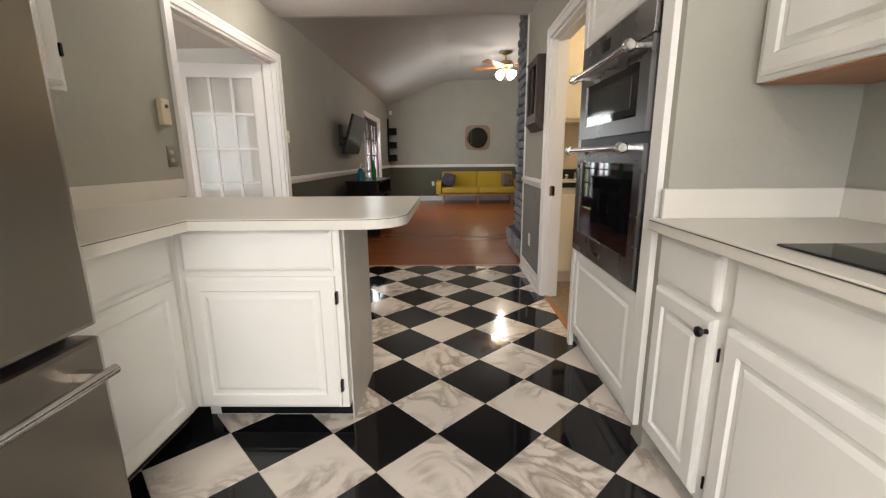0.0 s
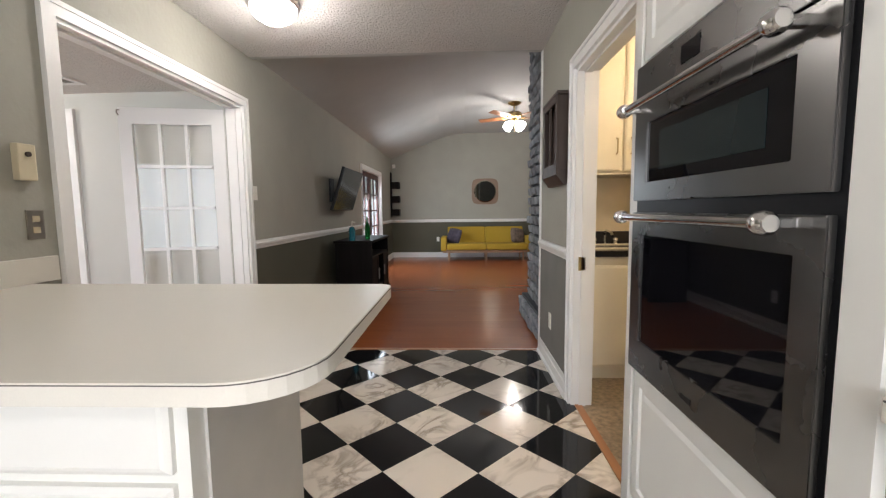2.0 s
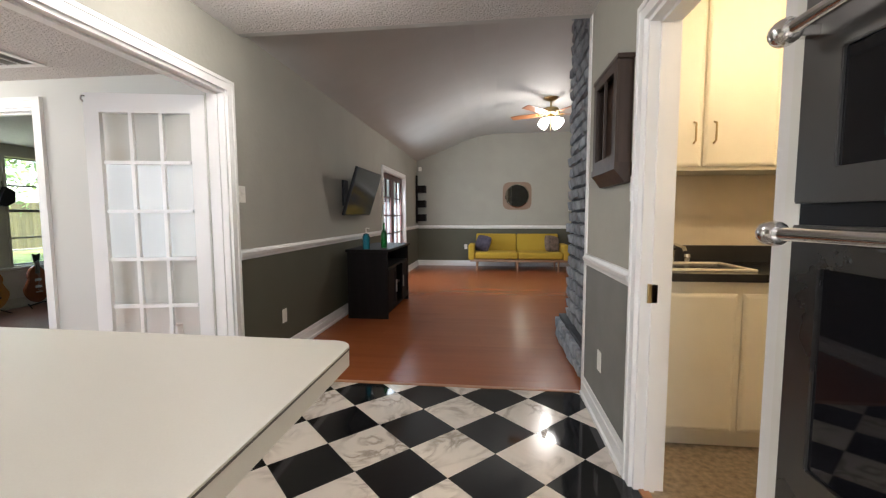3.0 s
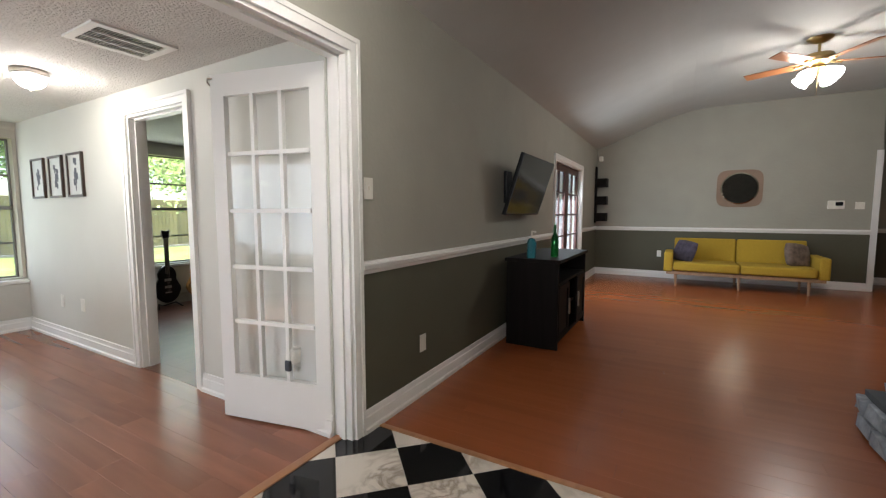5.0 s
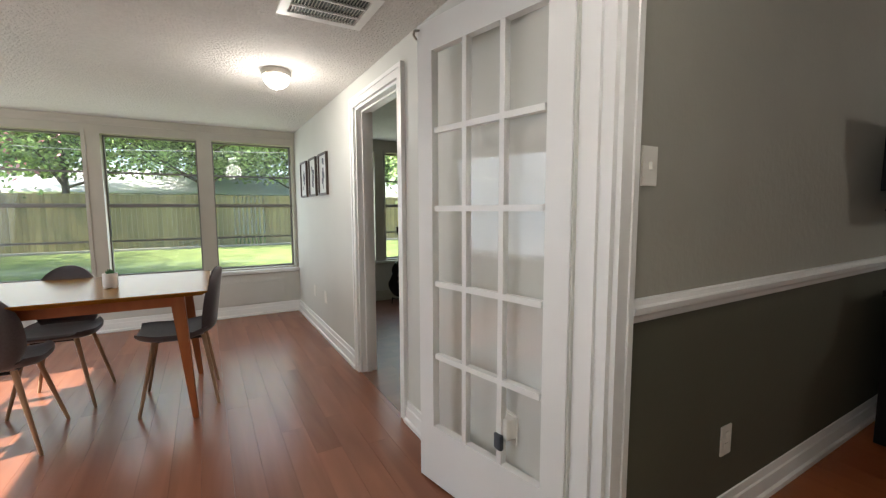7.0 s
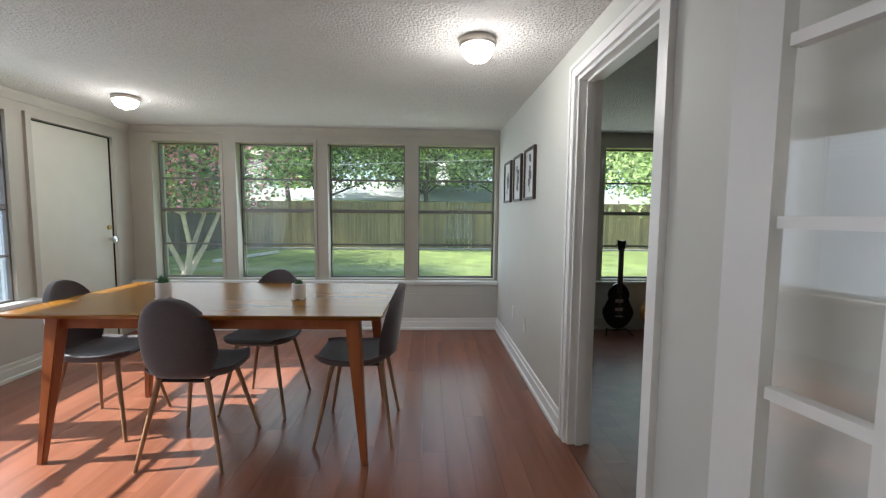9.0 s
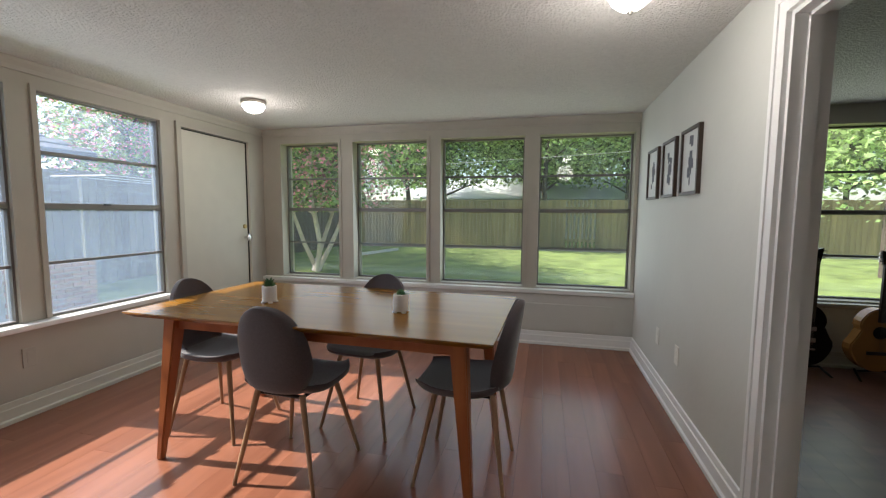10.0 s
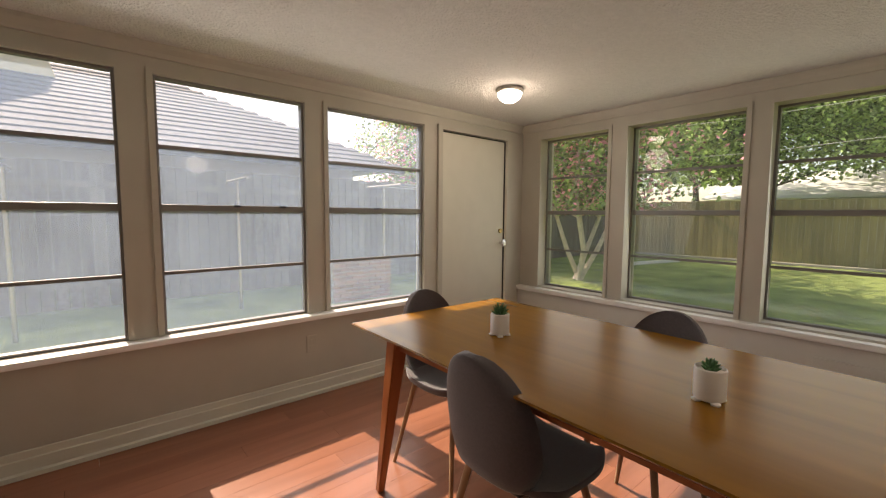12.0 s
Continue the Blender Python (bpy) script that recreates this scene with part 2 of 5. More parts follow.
M_TABLE = wood("honey_table_wood", (0.27, 0.122, 0.014), (0.20, 0.086, 0.009), 0.22, 1, 10, 14)
M_TABLE.node_tree.nodes["Principled BSDF"].inputs["IOR"].default_value = 1.3
M_TLEG = wood("orange_leg_wood", (0.38, 0.13, 0.045), (0.28, 0.085, 0.03), 0.3, 2, 14, 10)
M_CLEG = wood("printed_leg_wood", (0.38, 0.24, 0.14), (0.26, 0.15, 0.08), 0.35, 2, 14, 10)
M_FABRIC = mat("gray_chair_fabric", (0.078, 0.066, 0.070), 0.95, var=0.12, scale=120, bump=0.5, bscale=400, dist=0.001, sheen=0.3)
M_MUSTARD = mat("mustard_sofa_fabric", (0.40, 0.26, 0.025), 0.9, var=0.08, scale=60, bump=0.4, bscale=300, dist=0.001)
M_DARKWOOD = wood("espresso_wood", (0.011, 0.008, 0.008), (0.006, 0.005, 0.004), 0.6, 2)
M_DARKWOOD.node_tree.nodes["Principled BSDF"].inputs["IOR"].default_value = 1.2
M_BROWNWOOD = wood("dark_walnut_wood", (0.06, 0.035, 0.024), (0.03, 0.018, 0.012), 0.45, 2)
M_REDWOOD = wood("mahogany_door_wood", (0.09, 0.025, 0.018), (0.05, 0.014, 0.01), 0.35, 2)
M_BLIND = foliage("pale_blind_vinyl", (0.66, 0.66, 0.66), 0.03)
M_PANE = glass("window_glass", haze=0.05, base=0.025)
# Bluish milk in the back panes paints in a pale reflected haze.
M_PANEHAZY = glass("hazy_window_glass", haze=0.11, milk=(0.56, 0.73, 1.0))
M_PANECLR = glass("clear_glass", base=0.045)
M_BAR = mat("aluminium_bar", (0.20, 0.19, 0.18), 0.45, 0.3)
M_GRASS = mat("lawn_grass", (0.20, 0.26, 0.075), 0.95, var=0.38, scale=1.6, bump=0.6, bscale=30, dist=0.03)
M_FENCE = wood("cedar_fence_boards", (0.33, 0.265, 0.13), (0.23, 0.18, 0.09), 0.85, 2, 6, 8, piece=0.2, island=True)
M_GFENCE = wood("gray_fence_boards", (0.20, 0.17, 0.15), (0.12, 0.10, 0.09), 0.9, 2, 6, 8, piece=0.2, island=True)
M_LEAF = foliage("green_leaves", (0.22, 0.31, 0.11), 0.3, True)
M_LEAF2 = foliage("light_green_leaves", (0.31, 0.40, 0.17), 0.3, True)
M_PINK = foliage("pink_blossom", (0.75, 0.30, 0.36), 0.2, True)
M_BARK = mat("pale_bark", (0.60, 0.52, 0.44), 0.9, var=0.2, scale=12, bump=0.5)
M_BARKD = mat("dark_bark", (0.09, 0.07, 0.055), 0.95, var=0.25, scale=12, bump=0.5)
M_SHINGLE = mat("gray_roof_shingles", (0.20, 0.20, 0.21), 0.9, var=0.15, scale=20)
M_ROOFW = mat("white_roof_metal", (0.62, 0.63, 0.64), 0.6)
M_LAMP = mat("lit_lamp_glass", (1.0, 0.95, 0.88), 0.3, var=0, emit=6.0)
M_CERAMIC = mat("white_ceramic", (0.75, 0.73, 0.70), 0.3)
M_SUCC = mat("succulent_green", (0.05, 0.14, 0.05), 0.5, var=0.2, scale=60)
M_BRICKG = mat("painted_gray_brick", (0.27, 0.295, 0.32), 0.8, var=0.3, scale=14, bump=0.8, bscale=40, dist=0.01, piece=0.25)
M_MORTG = mat("gray_mortar", (0.07, 0.08, 0.09), 0.9, var=0.15, scale=14)
M_BRICKR = mat("orange_brick", (0.32, 0.15, 0.09), 0.85, var=0.15, scale=20, piece=0.2)
M_MORTR = mat("pale_mortar", (0.35, 0.32, 0.28), 0.9)
M_STONE = mat("pebbled_vinyl_floor", (0.27, 0.21, 0.145), 0.35, var=0.42, scale=34)
M_MIRROR = mat("dark_mirror", (0.42, 0.38, 0.30), 0.02, 1.0, var=0)
M_MIRFRAME = mat("tan_mirror_frame", (0.24, 0.16, 0.11), 0.5)
M_BLUEG = mat("blue_gray_screen_back", (0.05, 0.058, 0.07), 0.5)


# ---- mesh helpers ----
ORG = {}


def bx(bm, x0, x1, y0, y1, z0, z1):
    v = [bm.verts.new((x, y, z)) for x in (x0, x1) for y in (y0, y1) for z in (z0, z1)]
    for f in ((0, 1, 3, 2), (4, 6, 7, 5), (0, 4, 5, 1), (2, 3, 7, 6), (0, 2, 6, 4), (1, 5, 7, 3)):
        bm.faces.new([v[i] for i in f])
    return v


def box(*c, bevel=0.0, seg=2):
    bm = bmesh.new()
    bx(bm, *c)
    if bevel:
        bmesh.ops.bevel(bm, geom=bm.edges[:], offset=bevel, segments=seg, affect='EDGES', profile=0.6)
    return bm


def boxes(rows, bevel=0.0):
    bm = bmesh.new()
    for r in rows:
        bx(bm, *r)
    if bevel:
        bmesh.ops.bevel(bm, geom=bm.edges[:], offset=bevel, segments=1, affect='EDGES')
    return bm


def prism(pts, axis, a, b, bm=None):
    """A closed outline, drawn out along an axis from a to b. Outline in the other two axes, in their order."""
    bm = bm or bmesh.new()
    def at(p, s):
        return {0: (s, p[0], p[1]), 1: (p[0], s, p[1]), 2: (p[0], p[1], s)}[axis]
    lo, hi = [bm.verts.new(at(p, a)) for p in pts], [bm.verts.new(at(p, b)) for p in pts]
    k = len(pts)
    for i in range(k):
        bm.faces.new((lo[i], lo[(i + 1) % k], hi[(i + 1) % k], hi[i]))
    bm.faces.new(lo[::-1])
    bm.faces.new(hi)
    bmesh.ops.recalc_face_normals(bm, faces=bm.faces[:])
    return bm


def lathe(pts, n=24, at=(0, 0, 0), bm=None, turn=None):
    bm = bm or bmesh.new()
    rings = []
    for r, z in pts:
        ring = []
        for i in range(n):
            a = 2 * math.pi * i / n
            p = Vector((r * math.cos(a), r * math.sin(a), z))
            if turn:
                p = turn @ p
            ring.append(bm.verts.new(p + Vector(at)))
        rings.append(ring)
    for a, b in zip(rings, rings[1:]):
        for i in range(n):
            bm.faces.new((a[i], a[(i + 1) % n], b[(i + 1) % n], b[i]))
    bm.faces.new(rings[0][::-1])
    bm.faces.new(rings[-1])
    return bm


def tube(p0, p1, r0, r1=None, n=10, bm=None):
    bm = bm or bmesh.new()
    p0, p1 = Vector(p0), Vector(p1)
    r1 = r0 if r1 is None else r1
    q = (p1 - p0).to_track_quat("Z", "Y")
    rings = []
    for p, r in ((p0, r0), (p1, r1)):
        rings.append([bm.verts.new(p + q @ Vector((r * math.cos(2 * math.pi * i / n), r * math.sin(2 * math.pi * i / n), 0))) for i in range(n)])
    for i in range(n):
        bm.faces.new((rings[0][i], rings[0][(i + 1) % n], rings[1][(i + 1) % n], rings[1][i]))
    bm.faces.new(rings[0][::-1])
    bm.faces.new(rings[1])
    return bm


def path_tube(pts, r, n=8, bm=None):
    bm = bm or bmesh.new()
    for a, b in zip(pts, pts[1:]):
        tube(a, b, r, r, n, bm)
    return bm


def thing(name, at=(0, 0, 0), label="", category="", group="", turn=0.0):
    ob = new(name)
    ob.location = at
    ob.rotation_euler = (0, 0, radians(turn))
    ORG[ob] = Vector(at)
    return tagged(ob, label, category, group)


def part(name, bm, material, parent=None, label="", smooth=False, kind="", category="", local=False):
    """One mesh object; its geometry is given in the world's metres unless local."""
    org = ORG.get(parent, Vector((0, 0, 0))) if parent else Vector((0, 0, 0))
    if parent and not local and org.length:
        bmesh.ops.translate(bm, verts=bm.verts[:], vec=-org)
    me = bpy.data.meshes.new(name)
    bm.normal_update()
    bm.to_mesh(me)
    bm.free()
    me.materials.append(material)
    if smooth:
        me.shade_smooth()
        me.set_sharp_from_angle(angle=radians(40))
    ob = new(name, me)
    ob.parent = parent
    if parent:
        ORG[ob] = org
    return tagged(ob, label, category, "", kind)


def struct(name, bm, material, label="", smooth=False):
    return part(name, bm, material, None, label, smooth, kind="structure")

# ---- floors and ceilings ----
XL, XR = -1.5, 0.85            # kitchen side walls
WT = 0.12
KTOP, DTOP = 2.42, 2.11
YEDGE = 6.15
struct("ground", box(-400, 400, -400, 400, -0.6, -0.13), M_GRASS, "sunlit green lawn with patches of shade")
struct("floor_slab", boxes([(-6.15, -1.6, 2.035, 9.1, -0.13, -0.03), (-1.6, 4.2, 0.1, 14.2, -0.13, -0.03)]), M_GROUT, "concrete floor slab under the rooms")
struct("wall_left", boxes([(XL - WT, XL, 0.1, 4.47, -0.03, 2.5), (XL - WT, XL, 4.47, 5.97, 2.0, 2.5), (XL - WT, XL, 5.97, 9.92, -0.03, 2.5), (XL - WT, XL, 9.92, 11.6, 1.92, 2.5), (XL - WT, XL, 11.6, 13.22, -0.03, 2.5)]), M_KWALL, "greige painted wall with a double doorway")
# Back wall is out of view; its opening is added for the fill light.
struct("wall_kitchen_back", boxes([(-1.62, -0.8, 0.0, 0.12, -0.03, 2.5), (0.8, 1.6, 0.0, 0.12, -0.03, 2.5), (-0.8, 0.8, 0.0, 0.12, -0.03, 1.0), (-0.8, 0.8, 0.0, 0.12, 2.0, 2.5)]), M_KWALL, "greige kitchen wall out of view, with an added opening for fill light")
struct("wall_kitchen_right", box(1.43, 1.55, 0.0, 4.3, -0.03, 2.5), M_KWALL, "greige kitchen wall behind the cooktop")
struct("wall_stub", box(0.84, 1.43, 3.33, 3.42, -0.03, 2.42), M_KWALL, "greige wall beside the built-in ovens")
struct("wall_pantry_front", boxes([(XR, XR + WT, 4.30, 4.345, -0.03, 2.42), (XR, XR + WT, 4.345, 5.18, 1.965, 2.42), (XR, XR + WT, 5.18, 6.13, -0.03, 2.42)]), M_KWALL, "greige painted wall beside the pantry doorway")
struct("wall_pantry", boxes([(XR + WT, 2.6, 6.06, 6.13, -0.03, 2.42), (2.6, 2.7, 4.2, 6.13, -0.03, 2.42), (1.55, 2.6, 4.2, 4.3, -0.03, 2.42)]), mat("cream_wall_paint", (0.70, 0.60, 0.44), 0.7, bump=0.2), "cream painted pantry walls")
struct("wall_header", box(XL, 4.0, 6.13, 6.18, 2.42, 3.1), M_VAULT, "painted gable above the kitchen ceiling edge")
struct("wall_living_far", box(XL - WT, 2.56, 13.1, 13.22, -0.03, 3.1), M_KWALL, "greige far wall of the living room")
struct("wall_living_right", boxes([(4.0, 4.12, 6.0, 14.1, -0.03, 3.1), (2.44, 4.0, 14.0, 14.12, -0.03, 3.1), (2.44, 2.56, 13.22, 14.0, -0.03, 3.1), (2.6, 4.0, 6.05, 6.13, -0.03, 3.1)]), M_KWALL, "greige hall wall beyond the living room")
struct("ceiling_kitchen", box(-1.6, 2.7, 0.05, 6.13, KTOP, KTOP + 0.06), M_CEIL, "popcorn-textured kitchen ceiling")
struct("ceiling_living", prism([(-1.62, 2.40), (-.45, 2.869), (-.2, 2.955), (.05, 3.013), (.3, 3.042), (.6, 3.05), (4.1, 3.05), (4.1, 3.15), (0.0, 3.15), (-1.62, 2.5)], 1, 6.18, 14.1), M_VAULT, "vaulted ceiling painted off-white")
struct("ceiling_dining", boxes([(-6.15, -1.62, 2.03, 6.0, DTOP, DTOP + 0.08)]), M_CEIL, "popcorn-textured dining room ceiling")
struct("ceiling_music_room", boxes([(-6.15, -1.62, 6.0, 9.1, DTOP, DTOP + 0.08)]), M_CEIL, "textured ceiling of the music room")
struct("roof", boxes([(-6.3, -1.55, 2.05, 9.2, 2.22, 2.3)]), M_SHINGLE, "flat roof over the rear rooms")

# dining room walls
YB, YF, XF = 2.16, 5.94, -5.90
struct("wall_dining_right", boxes([(-5.95, -3.65, YF, YF + WT, -0.03, DTOP), (-3.65, -2.88, YF, YF + WT, 1.925, DTOP), (-2.88, XL - WT, YF, YF + WT, -0.03, DTOP)]), M_DWALL, "pale painted wall with three framed prints")
FW = [(2.357, 3.036), (3.20, 3.994), (4.138, 4.943), (5.082, 5.905)]
BW = [(-2.722, -1.94), (-3.692, -2.88), (-4.68, -3.85)]
W0, W1 = 0.54, 1.955
WB = 0.56                      # bottom of the windows beside the back door
MW = [(6.20, 6.93), (7.08, 7.90), (8.05, 8.85)]
GX, GY = -6.07, 2.085


def win_wall(name, spans, lo, hi, axis, inner, outer, extra=(), top=DTOP, low=W0):
    """A wall with a row of window openings. axis 1: it runs along y, axis 0: along x."""
    rows = []
    cuts = sorted([(a, b, low, W1) for a, b in spans] + list(extra))
    s = lo
    for a, b, z0, z1 in cuts:
        rows.append((s, a, -0.13, top))
        if z0 > 0:
            rows.append((a, b, -0.13, z0))
        rows.append((a, b, z1, top))
        s = b
    rows.append((s, hi, -0.13, top))
    i, o = sorted((inner, outer))
    if axis == 1:
        return struct(name, boxes([(i, o, a, b, z0, z1) for a, b, z0, z1 in rows]), M_WTRIM, "beige painted window wall")
    return struct(name, boxes([(a, b, i, o, z0, z1) for a, b, z0, z1 in rows]), M_WTRIM, "beige painted window wall")


win_wall("wall_far", FW, 2.03, 6.0, 1, XF - 0.04, -6.14)
win_wall("wall_music_far", MW, 6.0, 9.1, 1, XF - 0.04, -6.14)
win_wall("wall_back", BW, -6.14, -1.55, 0, YB - 0.03, 2.03, extra=[(-5.68, -4.865, -0.1, 1.94)], low=WB)
struct("wall_music_back", box(-6.15, -1.62, 9.0, 9.1, -0.03, DTOP), M_KWALL, "music room wall")
M_DADO = mat("pale_dado_paint", (.56, .55, .51), .5, var=.03)
struct("wall_far_dado", boxes([(XF - 0.04, XF, 2.13, YF, -0.03, 0.48), (XF - 0.04, XF, 6.06, 9.0, -0.03, 0.48)]), M_DADO, "painted panel below the windows")
struct("wall_back_dado", box(-4.82, -1.62, YB - 0.03, YB, -0.03, 0.523), M_WTRIM, "painted panel below the windows")


def window(k, a, b, axis, g, hazy=False):
    """Sash window with four glass lights stacked, between a and b."""
    w0 = WB if hazy else W0
    c = (g, (a + b) / 2, w0) if axis == 1 else ((a + b) / 2, g, w0)
    T = thing("window_%d" % k, c, "metal-framed window with four stacked panes", "window")
    T["kind"] = "structure"
    def P(u0, u1, v0, v1, d0, d1):
        if axis == 1:
            return (g + d0, g + d1, u0, u1, v0, v1)
        return (u0, u1, g + d0, g + d1, v0, v1)
    f = 0.014
    part("window_frame", boxes([P(a, a + f, w0, W1, -.02, .03), P(b - f, b, w0, W1, -.02, .03), P(a + f, b - f, w0, w0 + f, -.02, .03), P(a + f, b - f, W1 - f, W1, -.02, .03)]), M_BAR, T)
    part("meeting_rail", box(*P(a + f, b - f, 1.24, 1.278, -.015, .035), bevel=.004), M_BAR, T)
    part("glazing_bar", box(*P(a + f, b - f, 1.581, 1.600, -.008, .012)), M_BAR, T)
    part("glazing_bar", box(*P(a + f, b - f, .889, .908, .002, .022)), M_BAR, T)
    for z0, z1 in ((w0 + f, .889), (.908, 1.24), (1.278, 1.581), (1.600, W1 - f)):
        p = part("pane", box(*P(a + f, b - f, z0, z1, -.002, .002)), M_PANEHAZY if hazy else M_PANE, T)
        p.visible_shadow = False
    return T


for i, (a, b) in enumerate(FW):
    window(i + 1, a, b, 1, GX)
for i, (a, b) in enumerate(BW):
    window(i + 5, a, b, 0, GY, True)
for i, (a, b) in enumerate(MW):
    window(i + 8, a, b, 1, GX)


def beads(spans, axis, face, d, low=W0):
    """Thin stop mouldings round each opening, and the crown board above."""
    rows = []
    for a, b in spans:
        for u0, u1, v0, v1 in ((a - .03, a, low, W1 + .03), (b, b + .03, low, W1 + .03), (a, b, W1, W1 + .03)):
            f0, f1 = sorted((face, face + d * .012))
            rows.append((f0, f1, u0, u1, v0, v1) if axis == 1 else (u0, u1, f0, f1, v0, v1))
    return boxes(rows)


struct("trim_far", beads(FW, 1, XF - .04, 1), M_WTRIM)
struct("trim_back", beads(BW, 0, YB - .03, 1, WB), M_WTRIM)
struct("trim_music", beads(MW, 1, XF - .04, 1), M_WTRIM)
CROWN = [(0, 0), (0, -.07), (.012, -.07), (.018, -.045), (.03, -.02), (.035, 0)]
struct("crown_far", prism([(XF - .04 + u, DTOP + v) for u, v in CROWN], 1, 2.13, YF), M_WTRIM, "beige crown moulding")
struct("crown_back", prism([(YB - .03 + u, DTOP + v) for u, v in CROWN], 0, XF, -1.62), M_WTRIM, "beige crown moulding")
struct("window_sill_far", box(-6.05, XF + .025, 2.13, YF, .485, .525, bevel=.008), mat("white_sill_paint", (.72, .72, .70), .35), "white painted window sill")
struct("window_sill_back", box(-4.82, -1.62, 2.05, YB + .05, .523, .558, bevel=.008), M_WHITE, "white painted window sill")
struct("window_sill_music", box(-6.05, XF + .025, 6.06, 9.0, .485, .525, bevel=.008), M_WTRIM)

struct("dado_board", box(XF, XF + .012, 4.42, 5.76, .14, .39, bevel=.002), M_DADO, "thin painted board below the windows")

# skirting boards, chair rail and casings
BASE = [(0, 0), (0, .125), (.008, .122), (.010, .09), (.016, .085), (.018, .03), (.028, .022), (.028, 0)]
RAIL = [(0, 0), (.012, .002), (.016, .02), (.026, .03), (.030, .05), (.022, .056), (.018, .07), (0, .072)]


def run(name, prof, axis, face, d, z, a, b, m=None, label="white painted skirting board"):
    return struct(name, prism([(face + d * u, z + v) for u, v in prof], axis, a, b), m or M_WHITE, label)


run("baseboard_left", BASE, 1, XL, 1, 0, 6.04, 9.82)
run("baseboard_left", BASE, 1, XL, 1, 0, 11.7, 13.1)
run("baseboard_far", BASE, 0, 13.1, -1, 0, XL, 2.5)
run("baseboard_kitchen", BASE, 1, XR, -1, 0, 5.26, 6.13)
run("baseboard_dining", BASE, 0, YF, -1, 0, XF, -3.72)
run("baseboard_dining", BASE, 0, YF, -1, 0, -2.81, XL - WT)
run("baseboard_windows", BASE, 1, XF, 1, 0, YB, YF, label="white painted skirting board under the windows")
run("baseboard_back", BASE, 0, YB, 1, 0, -4.82, XL - WT, m=M_DOORP)
run("baseboard_hall", BASE, 0, 14.0, -1, 0, 2.56, 4.0)
run("baseboard_music", BASE, 1, XF, 1, 0, 6.06, 9.0, m=M_WTRIM)
RL = "white moulded chair rail"
run("chair_rail_left", RAIL, 1, XL, 1, .875, 6.04, 9.82, label=RL)
run("chair_rail_left", RAIL, 1, XL, 1, .875, 11.7, 13.1, label=RL)
run("chair_rail_far", RAIL, 0, 13.1, -1, .875, XL, 2.5, label=RL)
run("chair_rail_kitchen", RAIL, 1, XR, -1, .865, 5.26, 6.13, label=RL)
run("chair_rail_hall", RAIL, 0, 14.0, -1, .875, 2.56, 4.0, label=RL)
WL = "dark olive painted lower wall"
struct("wainscot_left", boxes([(XL, XL + .003, 6.04, 9.82, 0, .88), (XL, XL + .003, 11.7, 13.1, 0, .88)]), M_WAINS, WL)
struct("wainscot_far", box(XL, 2.5, 13.097, 13.1, 0, .88), M_WAINS, WL)
struct("wainscot_kitchen", box(XR - .003, XR, 5.26, 6.13, 0, .87), mat("gray_wall_paint", (.20, .195, .18), .7, bump=.2, bscale=28), "gray painted lower wall")
struct("wainscot_hall", box(2.56, 4.0, 13.997, 14.0, 0, .88), M_WAINS, WL)
struct("trim_post", box(.842, .90, 6.13, 6.19, 0, 2.42, bevel=.003), M_WHITE, "white corner trim beside the fireplace")
struct("trim_post_far", box(2.5, 2.575, 13.08, 13.1, 0, 2.15), M_WHITE, "white casing of the hall opening")


def casing(name, axis, face, d, a, b, top, w=.065, t=.018):
    """Moulded door casing round an opening from a to b; d: the side it stands out to."""
    def P(u0, u1, v0, v1, k):
        f0, f1 = sorted((face, face + d * k))
        return (f0, f1, u0, u1, v0, v1) if axis == 1 else (u0, u1, f0, f1, v0, v1)
    rows = [P(a - w, a, 0, top, t), P(b, b + w, 0, top, t), P(a - w, b + w, top, top + w, t),
            P(a - w - .003, a - w * .7, 0, top + w * .7, t + .006), P(b + w * .7, b + w + .003, 0, top + w * .7, t + .006), P(a - w - .003, b + w + .003, top + w * .7, top + w + .003, t + .006)]
    return struct(name, boxes(rows), M_WHITE, "white moulded door casing")


def lining(name, axis, f0, f1, a, b, top, t=.018):
    def P(u0, u1, v0, v1):
        return (f0, f1, u0, u1, v0, v1) if axis == 1 else (u0, u1, f0, f1, v0, v1)
    m = (f0 + f1) / 2
    def Q(u0, u1, v0, v1):
        return (m - .02, m + .02, u0, u1, v0, v1) if axis == 1 else (u0, u1, m - .02, m + .02, v0, v1)
    return struct(name, boxes([P(a, a + t, 0, top), P(b - t, b, 0, top), P(a + t, b - t, top - t, top),
                               Q(a + t, a + t + .012, 0, top - t), Q(b - t - .012, b - t, 0, top - t), Q(a + t, b - t, top - t - .012, top - t)]), M_WHITE, "white door jamb")


casing("casing_dining", 1, XL, 1, 4.47, 5.97, 2.0)
casing("casing_dining_inner", 1, XL - WT, -1, 4.47, 5.97, 2.0)
lining("jamb_dining", 1, XL - WT - .001, XL + .001, 4.47, 5.97, 2.0)
casing("casing_music", 0, YF, -1, -3.65, -2.88, 1.925)
lining("jamb_music", 0, YF - .001, YF + WT + .001, -3.65, -2.88, 1.925)
casing("casing_pantry", 1, XR, -1, 4.345, 5.18, 1.965)
lining("jamb_pantry", 1, XR - .001, XR + WT + .001, 4.345, 5.18, 1.965)
casing("casing_patio", 1, XL, 1, 9.92, 11.6, 1.92)

